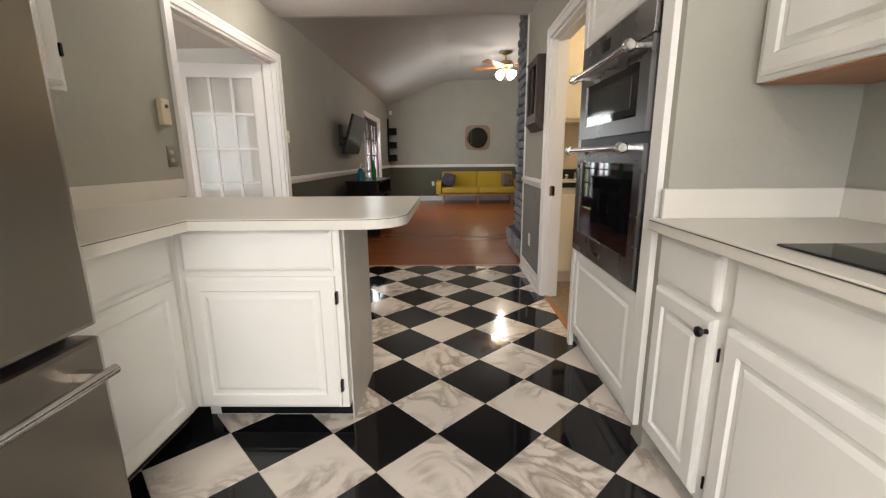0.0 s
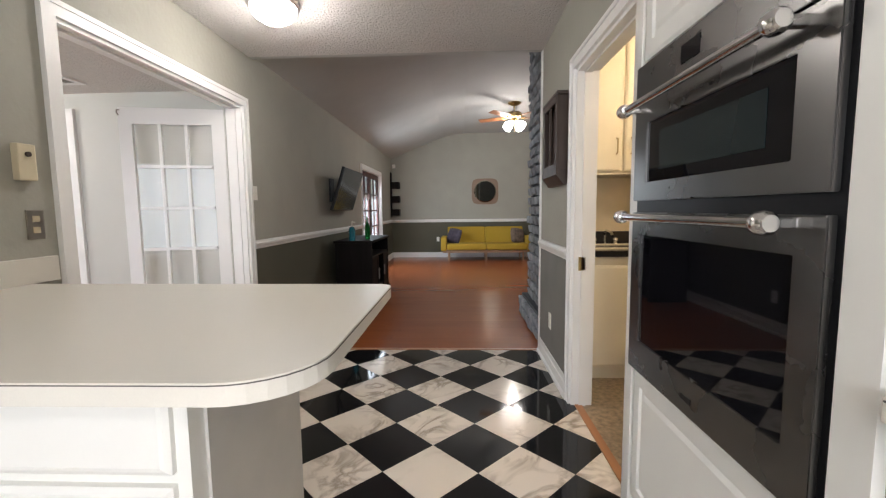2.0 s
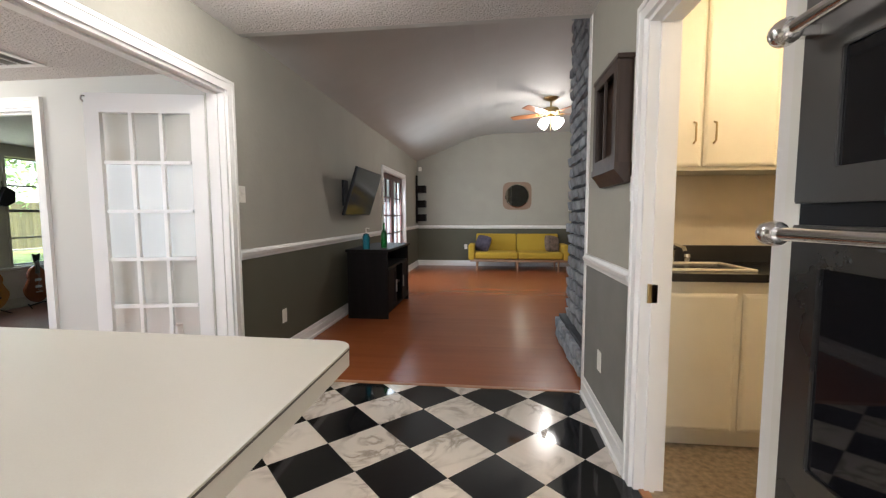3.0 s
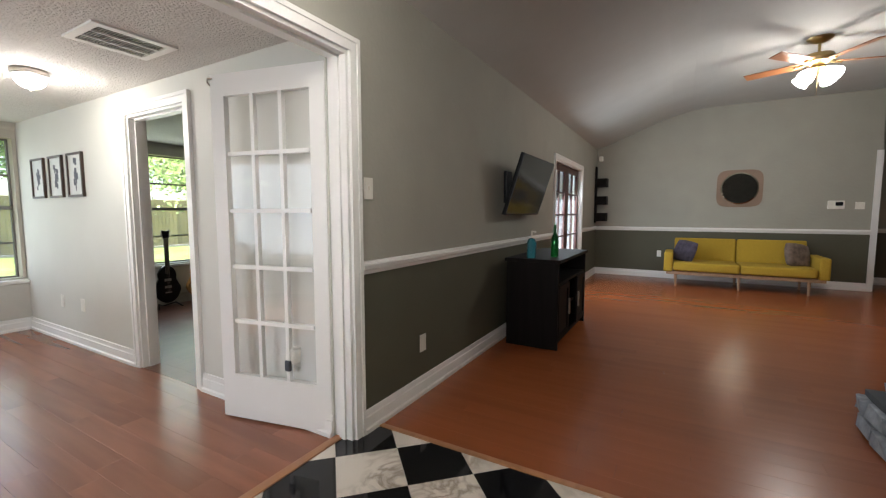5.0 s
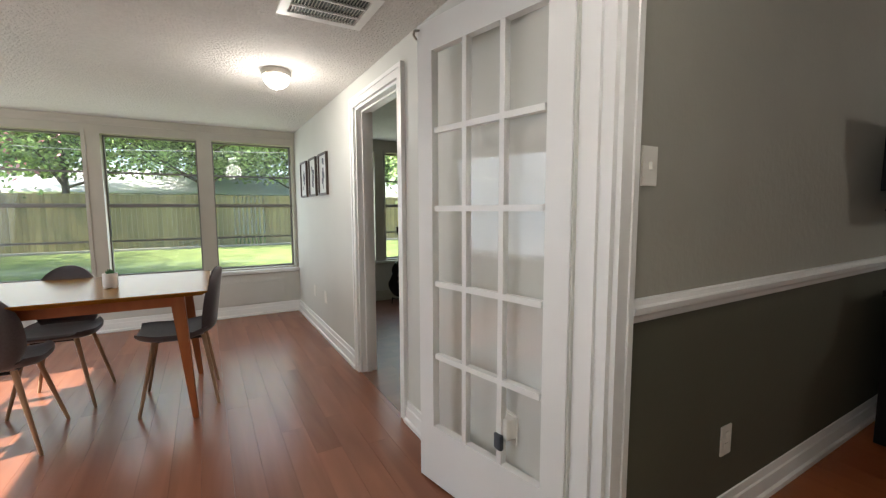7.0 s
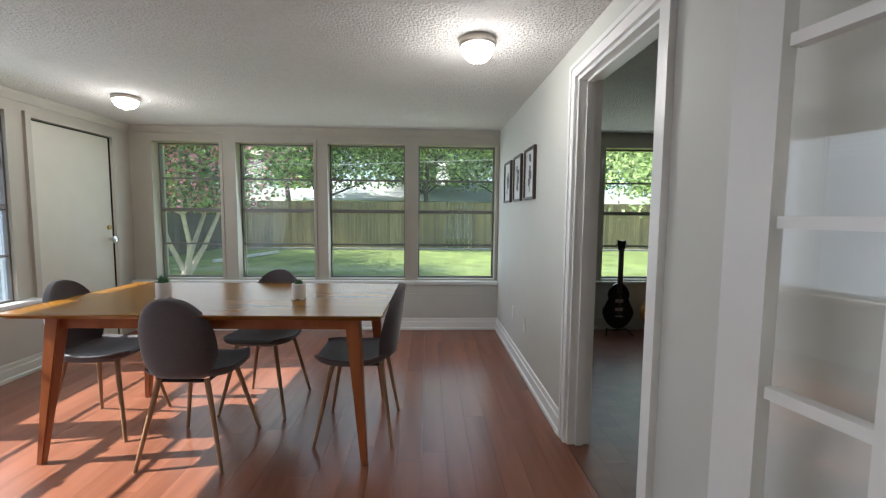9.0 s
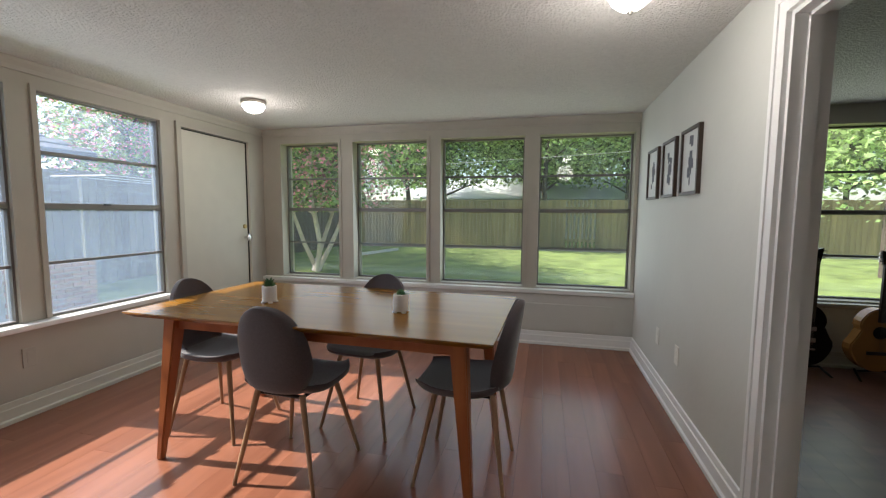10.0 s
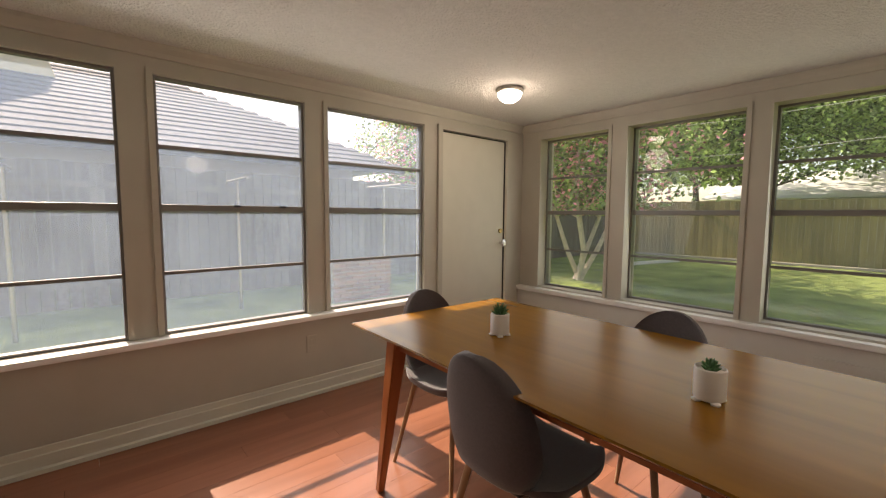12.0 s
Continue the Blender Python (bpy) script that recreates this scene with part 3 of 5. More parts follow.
# ---- dining table and chairs ----
TB = thing("dining_table", (-3.865, 4.155, 0), "honey-brown wooden dining table with splayed orange-brown legs", "table")
ZT = .76
top = bmesh.new()
tx0, tx1, ty0, ty1 = -4.32, -3.415, 3.235, 4.985
for (z, ins) in ((ZT, 0.0), (ZT - .006, -.002), (ZT - .028, .03)):
    top_ring = [(tx0 + ins, ty0 + ins), (tx1 - ins, ty0 + ins), (tx1 - ins, ty1 - ins), (tx0 + ins, ty1 - ins)]
    vs = [top.verts.new((x, y, z)) for x, y in top_ring]
    if z == ZT:
        top.faces.new(vs)
    else:
        for i in range(4):
            top.faces.new((last[i], vs[i], vs[(i + 1) % 4], last[(i + 1) % 4]))
    last = vs
top.faces.new(last[::-1])
part("tabletop", top, M_TABLE, TB)
for x0, x1, y0, y1 in ((-4.20, -3.53, 3.40, 3.425), (-4.20, -3.53, 4.815, 4.84), (-4.20, -4.175, 3.425, 4.815), (-3.555, -3.53, 3.425, 4.815)):
    part("apron", box(x0, x1, y0, y1, .665, ZT - .028), M_TLEG, TB, "orange-brown apron rail")
for sx, xx, fx in ((-1, -4.19, -4.245), (1, -3.54, -3.50)):
    for sy, yy, fy in ((-1, 3.41, 3.32), (1, 4.83, 4.89)):
        bm = bmesh.new()
        hi = [(xx - .035, yy - .035), (xx + .035, yy - .035), (xx + .035, yy + .035), (xx - .035, yy + .035)]
        lo = [(fx - .016, fy - .016), (fx + .016, fy - .016), (fx + .016, fy + .016), (fx - .016, fy + .016)]
        vh, vl = [bm.verts.new((x, y, ZT - .028)) for x, y in hi], [bm.verts.new((x, y, 0)) for x, y in lo]
        for i in range(4):
            bm.faces.new((vl[i], vl[(i + 1) % 4], vh[(i + 1) % 4], vh[i]))
        bm.faces.new(vl[::-1])
        bm.faces.new(vh)
        bmesh.ops.bevel(bm, geom=bm.edges[:], offset=.005, segments=2, affect='EDGES')
        part("leg", bm, M_TLEG, TB, "tapered orange-brown leg")

TB.rotation_euler.z = radians(-1.5)


def chair_shell(which):
    """Padded bucket: the seat or the backrest, as a closed slab with rounded rims. The chair faces -y, its back is at +y."""
    bm = bmesh.new()
    n, m = 18, 18
    th = .034
    rows_o, rows_i = [], []
    for j in range(m + 1):
        if which == "seat":
            s = j / m
            y = -.21 + s * .38
            z = .455 - .02 * math.sin(math.pi * s) + .04 * max(0, s - .8)
            w = .205 * (1 - .28 * max(0, 1 - s / .35) ** 2.2) * (1 - .22 * max(0, (s - .7) / .3) ** 2)
            nrm, curl, pw = Vector((0, 0, 1)), .028, 3.0
        else:
            s = .5 - .5 * math.cos(math.pi * j / m)
            a = min(1, s / .24)
            y = .10 + .105 * (1 - (1 - a) ** 2) + .045 * max(0, s - .24) / .76
            z = .446 + .061 * a ** 2 + .335 * max(0, s - .24) / .76
            w = .115 + .058 * math.sin(min(1, (z - .44) / .13) * math.pi / 2) if z < .60 else .173 * math.sqrt(max(0, 1 - ((z - .60) / .2425) ** 2.4))
            nrm = Vector((0, -1, .12)).normalized() if a >= 1 else Vector((0, -(.2 + .8 * a), 1 - .88 * a)).normalized()
            curl, pw = (.055 + .03 * (1 - s)) * w / .173, 2.2
        ro, ri = [], []
        for i in range(n + 1):
            u = -1 + 2 * i / n
            x = w * math.sin(u * math.pi / 2)
            cup = curl * abs(u) ** pw
            edge = math.sqrt(max(0, 1 - abs(u) ** 6)) * (1 - .7 * (1 - min(1, min(j, m - j) / 1.5)))
            mid = Vector((x, y, z)) + (Vector((0, 0, cup)) if which == "seat" else Vector((0, -cup, 0)))
            ro.append(bm.verts.new(mid - nrm * th * .5 * edge))
            ri.append(bm.verts.new(mid + nrm * th * .5 * edge + nrm * .0005))
        rows_o.append(ro)
        rows_i.append(ri)
    for rows, flip in ((rows_o, 1), (rows_i, 0)):
        for a, b in zip(rows, rows[1:]):
            for i in range(n):
                f = (a[i], a[i + 1], b[i + 1], b[i])
                bm.faces.new(f[::-1] if flip else f)
    for i in range(n):
        bm.faces.new((rows_o[0][i], rows_o[0][i + 1], rows_i[0][i + 1], rows_i[0][i]))
        bm.faces.new((rows_o[m][i + 1], rows_o[m][i], rows_i[m][i], rows_i[m][i + 1]))
    for j in range(m):
        bm.faces.new((rows_o[j + 1][0], rows_o[j][0], rows_i[j][0], rows_i[j + 1][0]))
        bm.faces.new((rows_o[j][n], rows_o[j + 1][n], rows_i[j + 1][n], rows_i[j][n]))
    bmesh.ops.recalc_face_normals(bm, faces=bm.faces[:])
    return bm


def dining_chair():
    C = thing("dining_chair", (0, 0, 0), "gray upholstered bucket chair with thin wood-look legs, beside the table", "chair", "chairs round the dining table")
    part("seat", chair_shell("seat"), M_FABRIC, C, smooth=True)
    part("backrest", chair_shell("back"), M_FABRIC, C, smooth=True)
    fr = bmesh.new()
    for s in (-1, 1):
        tube((s * .11, -.12, .418), (s * .11, .14, .418), .009, bm=fr)
        tube((-.11, s * .12 + .01, .418), (.11, s * .12 + .01, .418), .009, bm=fr)
    part("seat_frame", fr, M_BLACK, C, "black steel frame under the seat")
    for sx in (-1, 1):
        for y0, y1 in ((-.12, -.205), (.14, .205)):
            part("leg", tube((sx * .115, y0, .43), (sx * .205, y1, 0), .014, .009, 12), M_CLEG, C, "tapered tan leg", smooth=True)
    return C


chair = dining_chair()
# (x, y, turn): the first is moved itself
spots = [(-3.638, 4.02, -92), (-3.83, 4.80, -1), (-4.168, 4.149, 85), (-3.908, 3.363, 182)]
for x, y, r in spots[1:]:
    copy_thing(chair, pose(x, y, 0, 0, 0, r))
chair.location, chair.rotation_euler = (spots[0][0], spots[0][1], 0), (0, 0, radians(spots[0][2]))


def pot_plant(x, y, tall):
    P = thing("potted_succulent", (x, y, ZT), "green succulent in a white ceramic pot on the wooden table", "plant", "succulents on the table")
    for i in range(4):
        a = radians(45 + 90 * i)
        fx, fy = x + .031 * math.cos(a), y + .031 * math.sin(a)
        part("foot", lathe([(.011, ZT), (.012, ZT + .004), (.006, ZT + .009)], 10, (fx, fy, 0)), M_CERAMIC, P, "small white foot", smooth=True)
    part("pot", lathe([(.034, ZT + .006), (.037, ZT + .012), (.037, ZT + .085), (.034, ZT + .088), (.032, ZT + .078)], 24, (x, y, 0)), M_CERAMIC, P, smooth=True)
    bm = bmesh.new()
    for i in range(22):
        a, tilt = i * 2.399, .2 + 1.05 * i / 22
        d = Vector((math.cos(a) * math.sin(tilt), math.sin(a) * math.sin(tilt), math.cos(tilt)))
        p = Vector((x, y, ZT + .078))
        L = tall * (1 - .25 * i / 22)
        tube(p, p + d * L * .45, .003, .006, 6, bm)
        tube(p + d * L * .45, p + d * L, .006, .0008, 6, bm)
    part("leaves", bm, M_SUCC, P, smooth=True)


pot_plant(-3.804, 3.75, .055)
pot_plant(-3.784, 4.484, .035)


# ---- french door leaf ----
def glazed_leaf(name, hinge, free, z0, z1, cols, rows, m, stile, label, bottom=.26, topr=.12, t=.034, pane=M_PANECLR):
    h, f = Vector((*hinge, 0)), Vector((*free, 0))
    L, ang = (f - h).length, math.atan2(f.y - h.y, f.x - h.x)
    D = thing(name, (*hinge, z0), label, "door", turn=math.degrees(ang))
    H = z1 - z0
    part("leaf_frame", boxes([(0, stile, -t / 2, t / 2, 0, H), (L - stile, L, -t / 2, t / 2, 0, H), (stile, L - stile, -t / 2, t / 2, 0, bottom), (stile, L - stile, -t / 2, t / 2, H - topr, H)]), m, D, local=True)
    w, hh = (L - 2 * stile) / cols, (H - bottom - topr) / rows
    b = .011
    mu = bmesh.new()
    for i in range(1, cols):
        bx(mu, stile + i * w - b, stile + i * w + b, -t / 2 + .003, t / 2 - .003, bottom, H - topr)
    for j in range(1, rows):
        for i in range(cols):
            bx(mu, stile + i * w + b, stile + (i + 1) * w - b, -t / 2 + .003, t / 2 - .003, bottom + j * hh - b, bottom + j * hh + b)
    part("muntins", mu, m, D, local=True)
    for i in range(cols):
        for j in range(rows):
            p = part("pane", box(stile + i * w + b, stile + (i + 1) * w - b, -.002, .002, bottom + j * hh + b, bottom + (j + 1) * hh - b), pane, D, local=True)
            p.visible_shadow = False
    return D


FD = glazed_leaf("french_door", (-1.63, 5.95), (-2.345, 5.80), .012, 1.965, 3, 5, M_WHITE, .09, "open white french door with fifteen glass panes")
for z in (.2, 1.0, 1.75):
    part("hinge", box(-.012, .006, -.03, .0, z, z + .09), M_WHITE, FD, local=True)

# ---- kitchen ----
def panel_door(name, T, axis, face, d, a, b, z0, z1, t=.02, m=None, raised=True):
    """A door or drawer front with a routed frame and a raised field. It lies on the plane 'face' and stands out to the side d."""
    m = m or M_CAB
    def P(u0, u1, v0, v1, k0, k1):
        f0, f1 = sorted((face + d * k0, face + d * k1))
        return (f0, f1, u0, u1, v0, v1) if axis == 1 else (u0, u1, f0, f1, v0, v1)
    bm = bmesh.new()
    def ring(rows):
        loops = []
        for ins, k in rows:
            q = [(a + ins, z0 + ins), (b - ins, z0 + ins), (b - ins, z1 - ins), (a + ins, z1 - ins)]
            loops.append([bm.verts.new((face + d * k, u, v) if axis == 1 else (u, face + d * k, v)) for u, v in q])
        for l0, l1 in zip(loops, loops[1:]):
            for i in range(4):
                bm.faces.new((l0[i], l0[(i + 1) % 4], l1[(i + 1) % 4], l1[i]))
        bm.faces.new(loops[-1])
        bm.faces.new(loops[0][::-1])
    if raised:
        ring([(0, 0), (0, t - .006), (.012, t), (.055, t), (.062, t - .008), (.075, t - .008), (.09, t - .001)])
    else:
        ring([(0, 0), (0, t - .008), (.010, t - .002), (.018, t)])
    bmesh.ops.recalc_face_normals(bm, faces=bm.faces[:])
    return part(name, bm, m, T)


def knob(T, p, d):
    q = Vector(d).to_track_quat("Z", "Y").to_matrix()
    part("knob", lathe([(.008, 0), (.006, .012), (.013, .018), (.016, .024), (.014, .030), (.005, .033)], 16, p, turn=q), M_BLACK, T, "black round knob", smooth=True)


CT = .91
# peninsula
PN = thing("peninsula_cabinet", (-.62, 3.7, 0), "white painted peninsula base cabinet with one door and a drawer", "cabinet")
part("body", boxes([(-1.03, -.325, 3.47, 3.95, .1, CT - .04), (-.98, -.345, 3.55, 3.93, 0, .1)]), M_CAB, PN)
# End panel in a darker gray than the white body.
part("side_panel", box(-.325, -.318, 3.50, 3.955, 0, CT - .04), mat("gray_side_panel", (.50, .48, .45), .5), PN, "gray end panel, darker than the cabinet body")
part("toe_strip", box(-.93, -.33, 3.545, 3.549, .005, .09), M_BLACK, PN, "black toe strip")
part("face_frame", boxes([(-.985, -.93, 3.452, 3.47, .1, CT - .04), (-.36, -.325, 3.452, 3.47, .1, CT - .04), (-.93, -.36, 3.452, 3.47, CT - .07, CT - .04), (-.93, -.36, 3.452, 3.47, .67, .70), (-.93, -.36, 3.452, 3.47, .1, .125)]), M_CAB, PN)
panel_door("drawer", PN, 0, 3.452, -1, -.94, -.352, .695, .855, raised=False)
panel_door("door", PN, 0, 3.452, -1, -.94, -.352, .11, .672)
for z in (.18, .56):
    part("hinge", box(-.352, -.342, 3.430, 3.452, z, z + .05, bevel=.002), M_BLACK, PN, "small black hinge")

LC = thing("base_cabinet", (-1.2, 3.2, 0), "white painted base cabinet along the wall beside the fridge", "cabinet")
part("body", boxes([(-1.5, -.985, 2.86, 3.95, .1, CT - .04), (-1.5, -1.05, 2.86, 3.5, 0, .1)]), M_CAB, LC)
part("face_frame", boxes([(-.985, -.967, 2.86, 3.452, CT - .07, CT - .04), (-.985, -.967, 2.86, 3.452, .665, .70), (-.985, -.967, 2.86, 3.452, .1, .125), (-.985, -.967, 3.41, 3.452, .125, .665), (-.985, -.967, 3.41, 3.452, .70, CT - .07)]), M_CAB, LC)
panel_door("drawer", LC, 1, -.967, 1, 2.90, 3.40, .695, .855, raised=False)
panel_door("door", LC, 1, -.967, 1, 2.90, 3.40, .11, .672)

WK = thing("countertop", (-1.0, 3.8, CT - .04), "off-white laminate worktop on the peninsula with a rounded corner", "countertop")
pts = [(XL, 2.86), (-.84, 2.86), (-.84, 3.35)]
R = .16
for cx, cy, a0 in ((-.065 - R, 3.355 + R, -90), (-.065 - .05, 4.24 - .05, 0)):
    r = R if a0 == -90 else .05
    for i in range(9):
        a = radians(a0 + 90 * i / 8)
        pts.append((cx + r * math.cos(a), cy + r * math.sin(a)))
pts += [(XL, 4.27)]
part("worktop", prism(pts, 2, CT - .04, CT), M_COUNTER, WK)
part("edge_seam", prism([(x + (.0015 if x > -1.4 else 0), y) for x, y in pts], 2, CT - .006, CT - .0035), M_EDGE, WK, "dark seam line along the edge")
part("backsplash", box(XL, XL + .02, 2.86, 4.38, CT, CT + .10, bevel=.003), M_COUNTER, WK, "off-white laminate backsplash")

# right-hand run
RC = thing("base_cabinet", (1.1, 2.4, 0), "white painted base cabinets under the cooktop", "cabinet", "")
part("body", boxes([(.84, 1.43, .3, 3.33, .1, CT - .04), (.91, 1.43, .3, 3.33, 0, .1)]), M_CAB, RC)
DR = [(2.985, 3.31), (2.30, 2.93), (1.55, 2.24), (.9, 1.5)]
for a, b in DR:
    panel_door("drawer", RC, 1, .84, -1, a, b, .70, .86, raised=False)
    panel_door("door", RC, 1, .84, -1, a, b, .115, .675)
part("toe_strip", box(-1.05, -1.046, 2.9, 3.5, .005, .095), M_BLACK, LC, "black toe strip")
knob(RC, (.82, 3.0, .635), (-1, 0, 0))
knob(RC, (.82, 2.345, .635), (-1, 0, 0))
knob(RC, (.82, 2.19, .635), (-1, 0, 0))
for y in (2.955, 2.965):
    part("hinge", box(.834, .84, y - .002, y + .002, .16 if y < 2.96 else .56, .2 if y < 2.96 else .6), M_BLACK, RC, "small black hinge")
WR = thing("countertop", (1.1, 2.4, CT - .04), "off-white laminate worktop with backsplash beside the ovens", "countertop")
part("worktop", box(.785, 1.43, .3, 3.33, CT - .04, CT, bevel=.004), M_COUNTER, WR)
part("edge_seam", box(.7835, .79, .3, 3.325, CT - .008, CT - .005), M_EDGE, WR, "dark seam line along the edge")
part("backsplash", boxes([(.82, 1.43, 3.31, 3.33, CT, CT + .10), (1.41, 1.43, .3, 3.31, CT, CT + .10)], bevel=.002), M_COUNTER, WR, "off-white laminate backsplash")
CK = thing("cooktop", (1.1, 2.4, CT), "black glass cooktop set on the worktop", "cooktop")
part("glass_top", box(.86, 1.36, 2.10, 2.86, CT + .001, CT + .007, bevel=.003), M_BGLASS, CK)

UC = thing("wall_cabinet", (1.25, 2.9, 1.33), "white painted wall cabinet with a black knob and bare wood underside", "cabinet")
part("body", box(1.07, 1.43, 2.72, 3.31, 1.34, 2.2), M_CAB, UC)
part("underside", box(1.09, 1.42, 2.73, 3.30, 1.334, 1.34), M_STRIP, UC, "bare orange wood underside")
panel_door("door", UC, 1, 1.07, -1, 2.75, 3.28, 1.355, 2.17)
knob(UC, (1.05, 2.82, 1.43), (-1, 0, 0))
HD = thing("range_hood", (1.25, 2.3, 1.5), "stainless range hood beside the wall cabinet", "range hood")
part("hood_body", box(.82, 1.43, 2.0, 2.68, 1.385, 1.48, bevel=.01), M_STEEL, HD)

# tall oven cabinet
YO0, YO1 = 3.42, 4.29
OC = thing("oven_cabinet", (1.1, 3.85, 0), "tall white cabinet that holds two built-in ovens", "cabinet")
part("body", boxes([(.84, 1.43, YO0, YO1, .08, .62), (1.38, 1.43, YO0, YO1, .62, 1.66), (.84, 1.38, YO0, YO0 + .03, .62, 1.66), (.84, 1.38, YO1 - .02, YO1, .62, 1.66), (.84, 1.43, YO0, YO1, 1.66, KTOP), (.88, 1.43, YO0, YO1, 0, .08)]), M_CAB, OC)
part("side_stile", box(.818, .84, 3.365, 3.441, .08, KTOP), M_CAB, OC, "white vertical trim strip")
part("side_stile", box(.818, .84, 4.25, 4.29, 0, KTOP), M_CAB, OC, "white vertical trim strip")
panel_door("lower_panel", OC, 1, .84, -1, 3.44, 4.24, .10, .60)
panel_door("upper_door", OC, 1, .84, -1, 3.44, 4.24, 1.68, 2.38)
part("toe_block", box(.86, .90, 3.37, 3.43, 0, .09), M_BROWNWOOD, OC, "dark brown toe block")
WO = thing("wall_oven", (.9, 3.85, .62), "stainless double wall oven with black glass doors", "oven")
ya, yb = 3.455, 4.24
part("housing", boxes([(.845, 1.36, ya + .01, yb - .01, .63, 1.65), (.818, .845, ya - .012, yb + .008, .60, 1.66)]), M_BLACK, WO)


def door_ring(x0, x1, y0, y1, z0, z1, b0, b1, c0, c1):
    """One frame around an opening b0..b1 by c0..c1."""
    bm = bmesh.new()
    L = [[bm.verts.new((x, y, z)) for y, z in q] for x in (x0, x1) for q in (((y0, z0), (y1, z0), (y1, z1), (y0, z1)), ((b0, c0), (b1, c0), (b1, c1), (b0, c1)))]
    for i in range(4):
        j = (i + 1) % 4
        for a, b in ((0, 1), (2, 3), (0, 2), (1, 3)):
            bm.faces.new((L[a][i], L[a][j], L[b][j], L[b][i]))
    bmesh.ops.recalc_face_normals(bm, faces=bm.faces[:])
    bmesh.ops.bevel(bm, geom=bm.edges[:], offset=.002, segments=2, affect='EDGES')
    return bm


def oven_door(z0, z1, w0, w1, ins, T):
    D = part("oven_door", door_ring(.80, .818, ya, yb, z0, z1, ya + ins, yb - ins, w0, w1), M_STEEL, T, "brushed stainless oven door")
    part("oven_window", box(.806, .818, ya + ins, yb - ins, w0, w1), M_BGLASS, D, "glossy black glass window")
    return D


d1 = oven_door(.61, 1.165, .72, 1.09, .07, WO)
d2 = oven_door(1.205, 1.53, 1.265, 1.46, .09, WO)
part("inner_window", box(.804, .806, 3.62, 4.07, 1.30, 1.42), mat("smoked_glass", (.02, .028, .03), .08, var=0), d2, "smoked glass inset")
CP = part("control_panel", box(.80, .818, ya, yb, 1.535, 1.655, bevel=.003), M_STEEL, WO)
part("display", box(.798, .80, 3.86, 3.95, 1.575, 1.625), M_BGLASS, CP, "small black display")
part("badge", box(.798, .80, 3.83, 3.88, .65, .665), M_BLACK, d1, "small dark badge")
for z, D in ((1.508, d2), (1.15, d1)):
    part("handle", tube((.748, 3.52, z), (.748, 4.225, z), .012, n=16), M_CHROME, D, "round polished handle bar", smooth=True)
    for y in (3.53, 4.21):
        part("handle_bracket", lathe([(.016, -.02), (.022, -.014), (.024, 0), (.022, .014), (.016, .02)], 16, (.748, y, z), turn=Matrix.Rotation(radians(90), 3, 'X')), M_CHROME, D, smooth=True)
        part("handle_post", box(.748, .801, y - .011, y + .011, z - .010, z + .010, bevel=.003), M_CHROME, D)

# fridge
FR = thing("refrigerator", (-1.1, 2.4, 0), "stainless refrigerator with a bottom freezer drawer", "refrigerator")
part("case", box(-1.46, -.80, 1.93, 2.80, .03, 1.78, bevel=.01), mat("dark_gray_case", (.08, .08, .085), .5), FR)
part("upper_door", box(-.795, -.725, 1.93, 2.80, .745, 1.78, bevel=.012), M_FSTEEL, FR)
FZ = part("freezer_drawer", box(-.795, -.725, 1.93, 2.80, .06, .72, bevel=.012), M_FSTEEL, FR)
part("handle", tube((-.665, 2.0, .655), (-.665, 2.755, .655), .012, n=16), M_CHROME, FZ, "round steel bar handle", smooth=True)
for y in (2.03, 2.72):
    part("handle_post", box(-.727, -.66, y - .012, y + .012, .645, .667, bevel=.003), M_CHROME, FZ)
for x, y in ((-.85, 1.98), (-.85, 2.7), (-1.4, 1.98), (-1.4, 2.7)):
    part("foot", box(x, x + .05, y, y + .05, 0, .03), M_BLACK, FR)
UL = thing("wall_cabinet", (-1.33, 3.1, 1.33), "white painted wall cabinet above the worktop", "cabinet")
part("body", box(-1.5, -1.17, 2.84, 3.34, 1.345, 2.2), M_CAB, UL)
panel_door("door", UL, 1, -1.17, 1, 2.86, 3.32, 1.36, 2.18)
part("hinge", box(-1.168, -1.15, 3.322, 3.33, 1.45, 1.49), M_BLACK, UL)


def flush_lamp(x, y, z, label, r=.15, k=1.0):
    L = thing("ceiling_lamp", (x, y, z), label, "ceiling lamp")
    part("canopy", lathe([(r * .95, z), (r, z - .012 * k), (r, z - .035 * k), (r * .9, z - .045 * k)], 32, (x, y, 0)), M_NICKEL, L, smooth=True)
    part("shade", lathe([(r * .88, z - .046 * k), (r * .86, z - .07 * k), (r * .72, z - .10 * k), (r * .45, z - .125 * k), (r * .12, z - .135 * k)], 32, (x, y, 0)), M_LAMP, L, "lit frosted glass bowl", smooth=True)
    part("finial", lathe([(.008, z - .135 * k), (.012, z - .145 * k), (.006, z - .155 * k)], 12, (x, y, 0)), M_NICKEL, L)
    for o in L.children_recursive:
        o.visible_shadow = False


flush_lamp(-.9, 5.25, KTOP, "lit frosted bowl ceiling lamp in the kitchen")
flush_lamp(-3.68, 5.43, DTOP, "lit frosted bowl ceiling lamp over the dining room", .094, .85)
flush_lamp(-4.86, 2.87, DTOP, "lit frosted bowl ceiling lamp near the back door", .095, .72)


